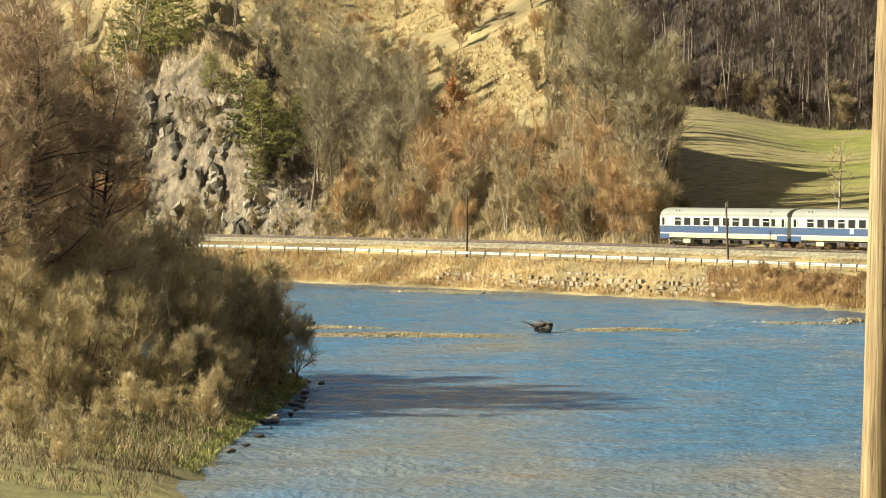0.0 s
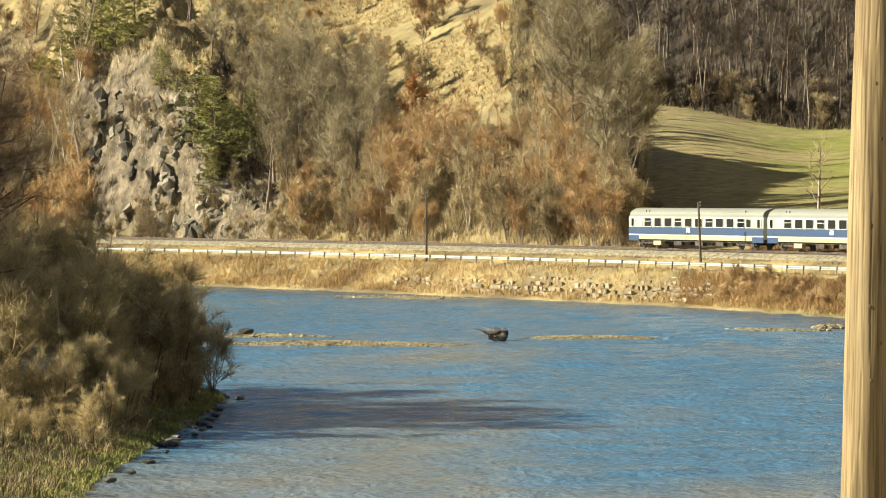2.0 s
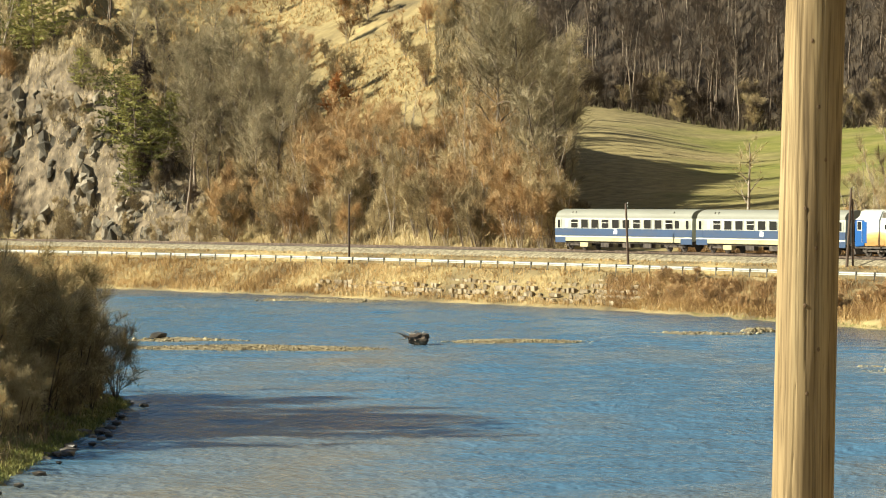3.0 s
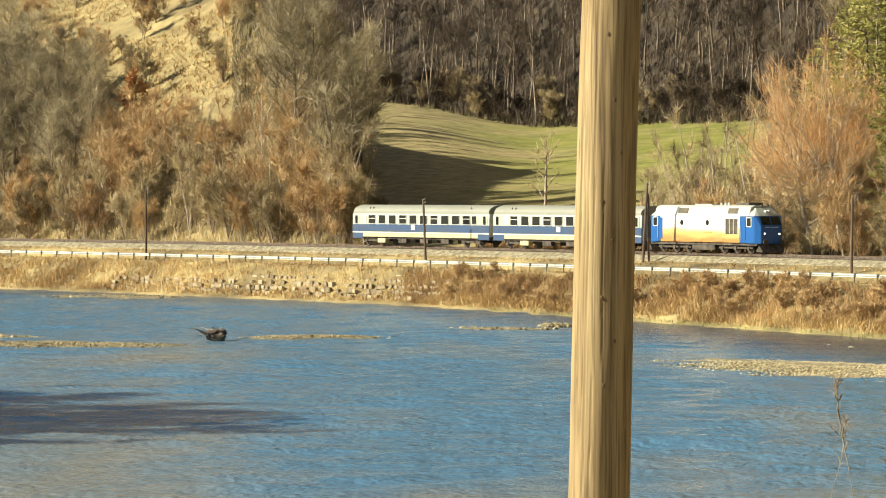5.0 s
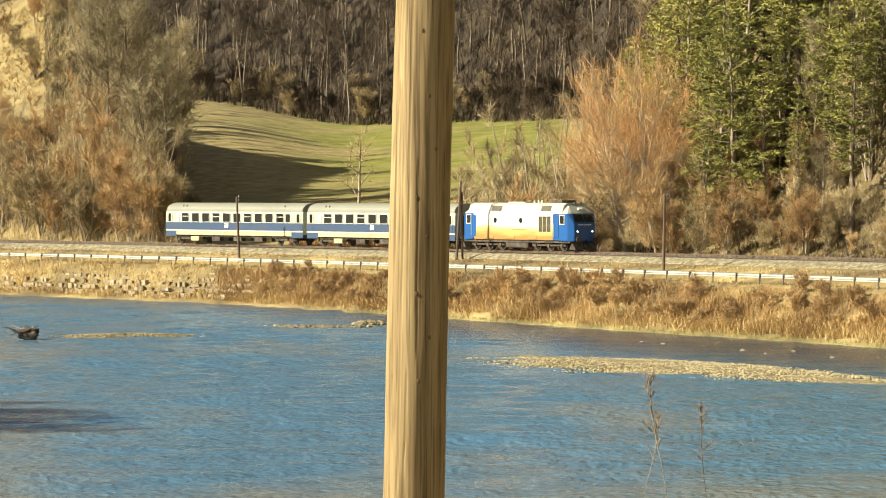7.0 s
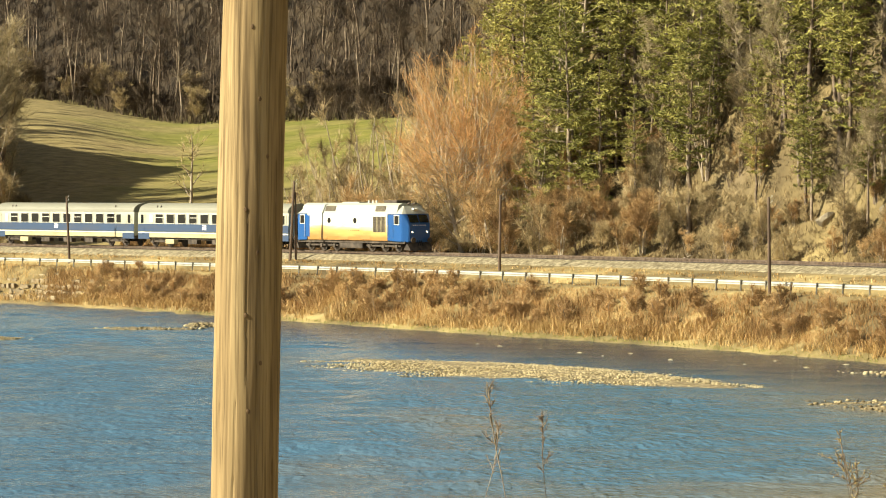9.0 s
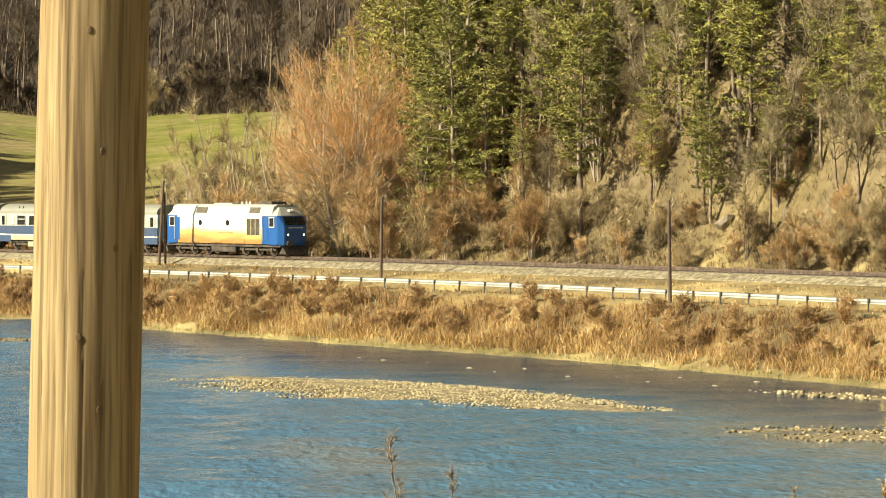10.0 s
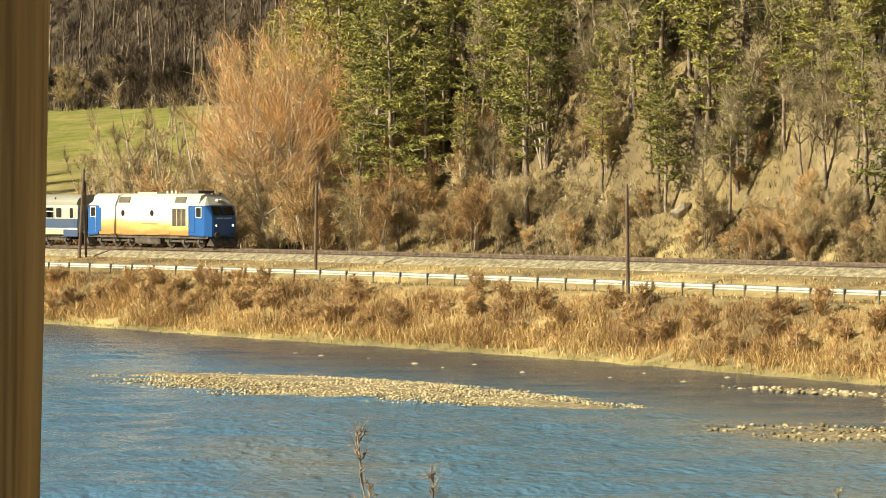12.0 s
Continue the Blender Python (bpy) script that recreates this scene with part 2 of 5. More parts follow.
def build_ground():
    ws = np.concatenate([np.linspace(-70, -48, 8), np.linspace(-46, -3, 110), np.linspace(-2, 8, 8), np.linspace(8.5, 45, 95), np.linspace(46, 120, 75), np.linspace(123, 300, 60), np.linspace(310, 700, 30)])
    xs = np.concatenate([np.linspace(-420, -130, 25), np.linspace(-128, 110, 420), np.linspace(114, 420, 30)])
    X, W = np.meshgrid(xs, ws, indexing="ij")
    Y = track_y(X) + W
    Z = ground_z(X, Y)
    B = bearing(X, Y)
    V = np.stack([X, Y, Z], -1).reshape(-1, 3)
    nx, nw = len(xs), len(ws)
    # the river bed and the near bank close the sheet towards the camera
    ys2 = np.concatenate([np.linspace(-500, -60, 12), np.linspace(-55, 190, 90)])
    i = np.arange(nx - 1)[:, None] * nw + np.arange(nw - 1)[None, :]
    F = np.stack([i, i + nw, i + nw + 1, i + 1], -1).reshape(-1, 4)
    xs2 = np.linspace(-420, 420, 260)
    X2, T2 = np.meshgrid(xs2, np.linspace(0, 1, 110), indexing="ij")
    last = track_y(X2) - 70
    Y2 = -500 + (last + 500) * np.where(T2 < .1, T2 * 4.2, .42 + (T2 - .1) / .9 * .58)
    Z2 = np.where(np.abs(Y2 - last) < .01, -1.5, ground_z(X2, np.minimum(Y2, last - .1)))
    V2 = np.stack([X2, Y2, Z2], -1).reshape(-1, 3)
    j = np.arange(259)[:, None] * 110 + np.arange(109)[None, :]
    F2 = np.stack([j, j + 110, j + 111, j + 1], -1).reshape(-1, 4) + len(V)
    ob = mesh_arrays("ground", np.concatenate([V, V2]), np.concatenate([F, F2]), M_GROUND, smooth=True)
    eb = 545 - 3.0 * np.clip(W - 25, 0, 45)
    left, right = sstep(eb + 75, eb - 75, B), sstep(1270, 1480, B)
    open_ = (1 - left) * sstep(1290, 1200, B) * sstep(14, 26, W) * sstep(285, 262, W)
    n1 = fbm(X, Y, 16, 2.2)
    yellow = np.clip(open_ * np.clip(sstep(960, 640, B + 110 * n1 + 40 * fbm(X, Y, 4, 5.1)) + .35 * sstep(.1, .5, fbm(X, Y, 9, 8.8)), 0, 1) + left * sstep(-170, -40, B) * sstep(26, 38, W) * sstep(-.35, .15, n1 + .45), 0, 1)
    cliff = sstep(-520, -440, B) * sstep(-20, -110, B) * sstep(9, 11, W) * sstep(30, 22, W)
    rc = sstep(1700, 1900, B) * sstep(10, 16, W) * sstep(55, 40, W) * .45 * sstep(-.1, .4, fbm(X, Y, 7, 1.1))
    # litter with painted shade: full under the far wood, fainter on the right slope
    shaded_litter = np.clip(sstep(262, 282, W) + right * sstep(8, 18, W) * .3, 0, 1)
    edge = sstep(.9, .95, W / bank_w(X)) * sstep(1.03, .98, W / bank_w(X)) * (W < 0) * sstep(5, 25, X)
    two = np.zeros(len(V2))
    grass2 = .6 * sstep(.15, .5, Z2.ravel()) * sstep(1.3, .7, Z2.ravel())
    for name, a, c in (("green", np.clip(open_ * (.3 + .7 * sstep(70, 170, W + 25 * n1)) + .15 * edge, 0, 1), grass2), ("yellow", yellow * .9, two), ("shaded_litter", shaded_litter, two), ("rock", np.clip(cliff + rc, 0, 1), two)):
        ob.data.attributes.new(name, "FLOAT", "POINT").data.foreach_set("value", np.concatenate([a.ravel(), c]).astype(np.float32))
    return tagged(ob, "wooded hillside, meadow and grassy river banks", "ground", kind="structure")


build_ground()


def build_water():
    """The river as a sheet of real ripples, calmer behind the gravel bars and under the far bank."""
    g = np.random.default_rng(21)
    xs = np.concatenate([np.linspace(-450, -84, 12), np.arange(-80, 72, .8), np.linspace(76, 450, 12)])
    ys = np.concatenate([np.linspace(-150, 95, 8), np.arange(98, 300, .33), np.arange(300, 420, .6), np.linspace(425, 600, 10)])
    X, Y = np.meshgrid(xs, ys, indexing="ij")
    Z = np.zeros_like(X)
    for _ in range(22):
        lam = g.uniform(1.5, 6.5)
        a = g.normal(0, .34)
        kx, ky = math.sin(a) * 2 * math.pi / lam, math.cos(a) * 2 * math.pi / lam
        warp = 1.6 * np.sin(X * g.uniform(.05, .2) + Y * g.uniform(.03, .12) + g.uniform(0, 6))
        Z += .0105 * lam * np.sin(kx * X + ky * Y + warp + g.uniform(0, 6)) * (.55 + .45 * np.sin(X * g.uniform(.03, .15) + Y * g.uniform(.02, .1) + g.uniform(0, 6)))
    q = (Y - track_y(X)) / bank_w(X)
    # stills the ripples, and places the painted dark reflection of the far bank
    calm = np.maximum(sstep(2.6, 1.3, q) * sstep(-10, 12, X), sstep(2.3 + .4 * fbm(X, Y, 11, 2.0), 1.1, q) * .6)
    fine = sstep(-84, -78, X) * sstep(76, 70, X) * sstep(96, 100, Y)
    Z = Z * (1 - .8 * calm) * (.75 + .25 * fbm(X, Y, 14, 3.7)) * fine * .72
    i = np.arange(len(xs) - 1)[:, None] * len(ys) + np.arange(len(ys) - 1)[None, :]
    F = np.stack([i, i + len(ys), i + len(ys) + 1, i + 1], -1).reshape(-1, 4)
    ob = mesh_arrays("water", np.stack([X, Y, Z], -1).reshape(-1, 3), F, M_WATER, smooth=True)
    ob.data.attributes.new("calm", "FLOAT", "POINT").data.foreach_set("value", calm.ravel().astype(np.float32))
    tagged(ob, "rippled blue-grey river water with brown shallows", "river", kind="structure")


build_water()


# ---- the wooden pole close to the camera ----
def pole_wood():
    m = mat("weathered_pole_wood", [(.17, .115, .052), (.29, .205, .095), (.41, .305, .15)], 5.0, .8, bump=.003, bscale=20, stretch=(1, 1, .05))
    n, l = m.node_tree.nodes, m.node_tree.links
    w, r, x = n.new("ShaderNodeTexNoise"), n.new("ShaderNodeValToRGB"), n.new("ShaderNodeMix")
    mp = n.new("ShaderNodeMapping")
    mp.inputs["Scale"].default_value = (38, 38, .7)
    l.new(n["Texture Coordinate"].outputs["Object"], mp.inputs[0])
    l.new(mp.outputs[0], w.inputs["Vector"])
    w.inputs["Scale"].default_value, w.inputs["Detail"].default_value = 1.0, 5
    e = r.color_ramp.elements
    e[0].position, e[0].color, e[1].position, e[1].color = .36, (.3, .27, .22, 1), .5, (1, 1, 1, 1)
    l.new(w.outputs[0], r.inputs[0])
    x.data_type, x.blend_type = "RGBA", "MULTIPLY"
    x.inputs["Factor"].default_value = .62
    b = n["Principled BSDF"]
    l.new(b.inputs["Base Color"].links[0].from_socket, x.inputs[6])
    l.new(r.outputs[0], x.inputs[7])
    l.new(x.outputs[2], b.inputs["Base Color"])
    return m


def build_near_pole():
    pole = new("utility_pole")
    px, py = 1.16, 41.0
    z0 = gz(px, py) - .3
    pole.location = (px, py, z0)
    seg, rings, h, lean, r_foot = 160, 150, 15.0, .0305, .362
    radius = lambda z: r_foot - .0022 * z
    cracks = [(3.45, .010), (3.75, .012), (4.08, .008), (4.3, .011), (4.62, .007), (4.98, .013), (5.3, .009), (5.6, .011)]
    v, f = [], []
    for k in range(rings + 1):
        z = h * k / rings
        for a in range(seg):
            t = 2 * math.pi * a / seg
            r = radius(z) * (1 + .012 * math.sin(3 * t + z * .4) + .006 * math.sin(9 * t + z)) + .006 * noise.noise((math.cos(t) * 4, math.sin(t) * 4, z * .8))
            for crack, depth in cracks:
                d = abs((t - crack - .05 * math.sin(z * .7 + crack)) % (2 * math.pi))
                if min(d, 2 * math.pi - d) < .022 and noise.noise((crack * 7, 0, z * .4)) > -.12:
                    r -= depth
            v.append((r * math.cos(t) + z * lean + .016 * math.sin(z * .6), r * math.sin(t), z))
    for k in range(rings):
        for a in range(seg):
            f.append((k * seg + a, k * seg + (a + 1) % seg, (k + 1) * seg + (a + 1) % seg, (k + 1) * seg + a))
    f.append(tuple(range(rings * seg, (rings + 1) * seg)))
    shaft = part("shaft", (v, f), pole_wood(), pole)
    for q in shaft.data.polygons:
        q.use_smooth = True
    knot_m = mat("knot_wood", [(.1, .06, .03), (.2, .13, .065)], 20, .8)
    for z, t in ((8.1, 4.75), (11.35, 4.9), (9.1, 4.62), (10.2, 4.55), (9.75, 4.95), (10.75, 5.2), (12.1, 4.6), (8.6, 5.1)):
        zz = z - z0
        r = radius(zz)
        bm = bmesh.new()
        bmesh.ops.create_uvsphere(bm, u_segments=12, v_segments=8, radius=1, matrix=Matrix.Translation((r * math.cos(t) + zz * lean + .016 * math.sin(zz * .6), r * math.sin(t), zz)) @ Matrix.Rotation(t, 4, "Z") @ Matrix.Diagonal((.004, .018, .026, 1)))
        part("knot", bm, knot_m, pole)
    tagged(pole, "weathered round wooden utility pole with cracks and knots", "utility pole")


build_near_pole()


# ---- railway ----
M_BALLAST = mat("ballast", [(.1, .08, .045), (.22, .185, .11), (.38, .33, .21)], 2.5, .95, bump=.12, bscale=6)
M_RUST = mat("rusty_rail", [(.08, .055, .04), (.15, .11, .08), (.25, .19, .14)], 3, .55, .6)
M_SLEEPER = mat("sleeper", [(.08, .06, .045), (.16, .13, .1), (.26, .22, .18)], 3, .9, obj=.4)
M_GALV = mat("galvanised_steel", [(.3, .3, .26), (.42, .41, .35), (.52, .5, .42)], 1.2, .55, .25, spec=.4, obj=.2)
M_POST = mat("steel_post", [(.1, .095, .08), (.2, .19, .16)], 3, .6, .3, obj=.4)
M_POLE = mat("dark_pole_wood", [(.05, .035, .025), (.11, .075, .05), (.18, .13, .09)], 2, .85, stretch=(1, 1, .15), obj=.4)


def along(x, w=0.0):
    return x, float(track_y(x)) + w


def heading(x):
    d = Vector((1, float(track_y(x + .5) - track_y(x - .5)), 0))
    return d.normalized()


def strip(name, x0, x1, step, profile, material):
    """Sweeps a profile of (across, z) along the track; across is to the hill side."""
    v, f = [], []
    xs = np.arange(x0, x1, step)
    k = len(profile)
    for x in xs:
        h = heading(x)
        nrm = Vector((-h.y, h.x, 0))
        c = Vector((*along(x), 0))
        for a, z in profile:
            p = c + nrm * a
            v.append((p.x, p.y, z))
    for i in range(len(xs) - 1):
        for j in range(k - 1):
            f.append((i * k + j, i * k + j + 1, (i + 1) * k + j + 1, (i + 1) * k + j))
    return part(name, (v, f), material)


tagged(strip("ballast_bed", -150, 110, 1.0, [(-3.3, 4.0), (-2.9, 4.42), (-1.9, 4.82), (-.8, 4.84), (.8, 4.84), (1.9, 4.82), (2.9, 4.4), (3.3, 4.0)], M_BALLAST), "pale crushed stone ballast under the track", "ballast", kind="structure")
for side in (-.75, .75):
    tagged(strip("rail", -150, 110, 1.5, [(side - .07, 4.9), (side - .02, 4.94), (side - .036, 5.05), (side - .036, 5.1), (side + .036, 5.1), (side + .036, 5.05), (side + .02, 4.94), (side + .07, 4.9)], M_RUST), "rust-brown steel rail on the ballast", "rail", kind="structure")
track = new("sleepers")
sl = bmesh.new()
box(sl, -.13, .13, -1.25, 1.25, -.12, .03, .015)
sl_ob = part("sleeper", sl, M_SLEEPER, track)
xq, first = -82.0, True
while xq < 66:
    h = heading(xq)
    m = Matrix.Translation((*along(xq), 4.83)) @ Matrix.Rotation(math.atan2(h.y, h.x), 4, "Z")
    if first:
        sl_ob.matrix_basis, first = m, False
    else:
        o = sl_ob.copy()
        scene.collection.objects.link(o)
        o.matrix_basis = m
    xq += .65 * 1.0 * abs(h.x) * 1.0
tagged(track, "dark weathered railway sleepers bedded in ballast", "sleepers", kind="structure")


def guard_w(x):
    return .5 * float(bank_w(x))


def build_guardrail():
    rail = new("guardrail")
    pts = []
    x = -120.0
    while x < 75:
        y = float(track_y(x)) + guard_w(x)
        pts.append(Vector((x, y, gz(x, y))))
        x += .9
    # resample every 2 m
    length, out, carry = 0.0, [pts[0]], 0.0
    for a, b in zip(pts, pts[1:]):
        d, t = (b - a).length, 3.0 - carry
        while t <= d:
            out.append(a.lerp(b, t / d))
            t += 3.0
        carry = d - (t - 3.0)
    beam_prof = [(-.04, .47), (-.12, .52), (-.12, .58), (-.05, .62), (-.12, .66), (-.12, .73), (-.04, .78), (-.02, .78), (-.09, .72), (-.03, .62), (-.09, .53), (-.02, .47)]
    post_bm = bmesh.new()
    box(post_bm, -.045, .045, -.04, .04, -.4, .8, .008)
    box(post_bm, -.05, .05, .02, .1, .5, .74, .008)
    box(post_bm, -.045, .11, -.05, .0, .68, .76, .008)
    post = None
    for i in range(0, len(out) - 2, 2):
        seg = out[i:i + 3]
        v, f, k = [], [], len(beam_prof)
        for j, p in enumerate(seg):
            d = (seg[min(j + 1, 2)] - seg[max(j - 1, 0)])
            d.z = 0
            d.normalize()
            nrm = Vector((-d.y, d.x, 0))
            ex = d * (.06 if j == 2 else 0)
            for a, z in beam_prof:
                q = p + nrm * (-a + .02) + ex
                v.append((q.x, q.y, p.z + z + (.004 if j == 2 else 0)))
        for j in range(2):
            for c in range(k):
                f.append((j * k + c, j * k + (c + 1) % k, (j + 1) * k + (c + 1) % k, (j + 1) * k + c))
        part("beam", (v, f), M_GALV, rail)
    for i, p in enumerate(out[:-1]):
        d = out[i + 1] - p
        m = Matrix.Translation(p) @ Matrix.Rotation(math.atan2(d.y, d.x), 4, "Z")
        if post is None:
            post = part("post", post_bm, M_POST, rail)
            post.matrix_basis = m
        else:
            o = post.copy()
            scene.collection.objects.link(o)
            o.matrix_basis = m
    tagged(rail, "galvanised steel roadside guardrail on short posts", "guardrail")


build_guardrail()


def build_line_pole(b, depth, height, lean, double=False, label="dark wooden telegraph pole beside the railway"):
    x = (b - 784) / 6163 * depth
    ob = new("telegraph_pole")
    ob.location = (x, depth, gz(x, depth) - .1)
    bm = bmesh.new()
    rod(bm, (0, 0, -.4), (lean, 0, height), .13, .095, 10)
    part("shaft", bm, M_POLE, ob)
    for k in (.12, .45):
        bm = bmesh.new()
        rod(bm, (lean - .02, -.02, height - k), (lean + .2, -.18, height - k + .12), .014, .014, 5)
        rod(bm, (lean + .2, -.18, height - k + .1), (lean + .2, -.18, height - k + .24), .04, .03, 6)
        part("insulator", bm, M_GALV, ob)
    if double:
        bm = bmesh.new()
        rod(bm, (.55, .3, -.4), (lean + .1, .05, height * .86), .11, .08, 8)
        part("strut", bm, M_POLE, ob)
    tagged(ob, label, "telegraph pole", group="telegraph poles along the track")


for args in ((176, 371, 7.6, 0), (671, 332, 6.3, -.27), (1053, 305, 7.0, .42, True, "braced double wooden telegraph pole beside the railway"), (1420, 274, 6.2, .1), (1897, 236, 6.6, -.07)):
    build_line_pole(*args)


# ---- plants ----
def grow(seed, height, limbs, subs, twigs, spread, upward, trunk_r, crown_from=.25, twig_len=.7, twig_w=.035, stems=1, droop=0.0, lean=0.0):
    """Branch pieces of a bare plant: thick ones as (a, b, ra, rb), twigs as corners of slim blades."""
    g = np.random.default_rng(seed)
    thick, blades = [], []

    def bend(p, d, length, r0, r1, n, wob, up):
        out = [(p, r0)]
        for i in range(n):
            d = d + g.normal(0, wob, 3) + np.array([0, 0, up])
            d = d / np.linalg.norm(d)
            p = p + d * length / n
            r = r0 + (r1 - r0) * (i + 1) / n
            thick.append((out[-1][0], p, out[-1][1], r))
            out.append((p, r))
        return out

    def twig(p, d, length):
        side = np.cross(d, g.normal(0, 1, 3))
        side = side / (np.linalg.norm(side) + 1e-6) * twig_w * .5
        d = d / np.linalg.norm(d)
        tip = p + (d + g.normal(0, .16, 3) + np.array([0, 0, .1 - droop])) * length
        blades.append((p - side, p + side, tip + side * .3, tip - side * .3))

    for s in range(stems):
        a0 = g.uniform(0, 2 * math.pi)
        base = np.array([math.cos(a0), math.sin(a0), 0]) * (.0 if stems == 1 else g.uniform(.1, .6) * height * .03)
        d0 = np.array([math.cos(a0) * (.0 if stems == 1 else spread * .5) + lean, math.sin(a0) * (.0 if stems == 1 else spread * .5), 1.0])
        hh = height * (1 if s == 0 else g.uniform(.65, 1))
        trunk = bend(base, d0 / np.linalg.norm(d0), hh * .92, trunk_r / math.sqrt(stems), .025, 9, .06, .03)
        for i in range(max(3, limbs // stems)):
            t = crown_from + (1 - crown_from) * g.uniform(0, 1) ** .8
            k = min(int(t * 9), 8)
            fr = t * 9 - k
            p = trunk[k][0] * (1 - fr) + trunk[k + 1][0] * fr
            a = g.uniform(0, 2 * math.pi)
            out = np.array([math.cos(a), math.sin(a), upward * g.uniform(.4, 1.4)])
            ln = spread * hh * (1.05 - t * .75) * g.uniform(.6, 1.1)
            limb = bend(p, out / np.linalg.norm(out), ln, max(.02, trunk[k][1] * .5), .015, 5, .13, .06 - droop * .2)
            for j in range(subs):
                u = g.uniform(.15, 1)
                kk = min(int(u * 5), 4)
                pp = limb[kk][0] + (limb[kk + 1][0] - limb[kk][0]) * (u * 5 - kk)
                dd = (limb[kk + 1][0] - limb[kk][0])
                dd = dd / np.linalg.norm(dd) + g.normal(0, .55, 3) + np.array([0, 0, .25 * upward - droop])
                sub = bend(pp, dd / np.linalg.norm(dd), ln * .42 * g.uniform(.5, 1.1), .018, .01, 3, .2, .05 - droop * .3)
                for q in range(twigs):
                    c = g.integers(0, 3)
                    b0 = sub[c][0] + (sub[c + 1][0] - sub[c][0]) * g.uniform(0, 1)
                    e = (sub[c + 1][0] - sub[c][0])
                    twig(b0, e / np.linalg.norm(e) + g.normal(0, .6, 3), twig_len * g.uniform(.5, 1.3))
    return thick, blades


def tubes(pieces, min_r=0.0, sides=4):
    v, f = [], []
    for a, b, ra, rb in pieces:
        d = b - a
        d = d / (np.linalg.norm(d) + 1e-9)
        u = np.cross(d, (0.3, .9, .2))
        u = u / np.linalg.norm(u)
        w = np.cross(d, u)
        o = len(v)
        for p, r in ((a, ra), (b, rb)):
            for k in range(sides):
                t = 2 * math.pi * k / sides
                v.append(p + (u * math.cos(t) + w * math.sin(t)) * r)
        for k in range(sides):
            f.append((o + k, o + (k + 1) % sides, o + sides + (k + 1) % sides, o + sides + k))
    return np.array(v), np.array(f)


def bare_plant(name, label, category, bark, twig_mat, thing=True, split=.03, **kw):
    thick, blades = grow(**kw)
    root = new(name)
    heavy = [p for p in thick if p[2] > split] or thick[:9]
    light = [p for p in thick if p[2] <= split]
    v, f = tubes(heavy, sides=6)
    mesh_arrays("trunk", v, f, bark, root, smooth=True)
    flat = []
    for p, q, r0, r1 in light:
        e = np.cross(q - p, (.31, .67, .42))
        e = e / (np.linalg.norm(e) + 1e-9)
        flat.append((p - e * r0, p + e * r0, q + e * r1, q - e * r1))
    allv = np.array(flat + blades).reshape(-1, 3)
    allf = np.arange(len(allv)).reshape(-1, 4)
    mesh_arrays("crown", allv, allf, twig_mat, root)
    return tagged(root, label, category)


def pine(name, label, seed, height, width, crown_from=.2, dense=1.0):
    g = np.random.default_rng(seed)
    root = new(name)
    thick, quads = [], []
    p = np.zeros(3)
    lean = g.normal(0, .03, 2)
    line = []
    for i in range(13):
        q = np.array([lean[0] * i * height / 12 + g.normal(0, .05), lean[1] * i * height / 12 + g.normal(0, .05), height * i / 12])
        line.append(q)
    r = lambda t: .2 * (1 - t) * height / 14 + .02
    for i in range(12):
        thick.append((line[i], line[i + 1], r(i / 12), r((i + 1) / 12)))
    whorls = int(height * (1 - crown_from) / .62 * dense)
    for i in range(whorls):
        t = crown_from + (1 - crown_from) * (i + g.uniform(-.25, .25)) / whorls
        t = min(max(t, .02), .99)
        k = min(int(t * 12), 11)
        p = line[k] + (line[k + 1] - line[k]) * (t * 12 - k)
        a0 = g.uniform(0, 6.28)
        for q in range(g.integers(4, 7)):
            if g.uniform() < .16:
                continue
            a = a0 + q * 1.15 + g.normal(0, .25)
            taper = (1 - t) ** .8 * .92 + .12
            ln = width * taper * g.uniform(.55, 1.2) * (1 if t > crown_from + .1 else g.uniform(.4, .9))
            d = np.array([math.cos(a), math.sin(a), g.uniform(-.2, .12) + .55 * t])
            end = p + d * ln
            thick.append((p, end, .035, .012))
            m = max(4, int(ln * 8))
            for j in range(m):
                u = .25 + .75 * (j + g.uniform(0, 1)) / m
                c = p + (end - p) * u + np.append(g.normal(0, .2, 2) * (.5 + ln * .3 * u), g.normal(.06, .09))
                s = g.uniform(.2, .42)
                for _ in range(4):
                    e1 = g.normal(0, 1, 3) * np.array([1, 1, .55])
                    e2 = g.normal(0, 1, 3) * np.array([1, 1, .7])
                    e1 = e1 / np.linalg.norm(e1) * s
                    e2 = e2 / np.linalg.norm(e2) * s * .17 + np.array([0, 0, .03])
                    quads.append((c - e1 * .6, c + e2, c + e1, c - e2 * .8))
    v, f = tubes(thick, sides=5)
    mesh_arrays("trunk", v, f, M_BARK, root, smooth=True)
    qv = np.array(quads).reshape(-1, 3)
    mesh_arrays("crown", qv, np.arange(len(qv)).reshape(-1, 4), M_NEEDLE, root)
    return tagged(root, label, "pine tree")


PLANT_COUNT = {}


def plant(proto, x, y, scale=1.0, turn=None, sink=.15, group="", label="", squash=1.0):
    """Sets the prototype itself down the first time, copies of it after that."""
    turn = rng.uniform(0, 6.28) if turn is None else turn
    m = Matrix.Translation((x, y, gz(x, y) - sink)) @ Matrix.Rotation(turn, 4, "Z")
    if proto.name in PLANT_COUNT:
        o = copy_thing(proto, m)
    else:
        PLANT_COUNT[proto.name] = 1
        o = proto
        o.matrix_basis = m
    o.scale = (scale, scale, scale * squash)
    if group or label:
        tagged(o, label=label, group=group)
    return o


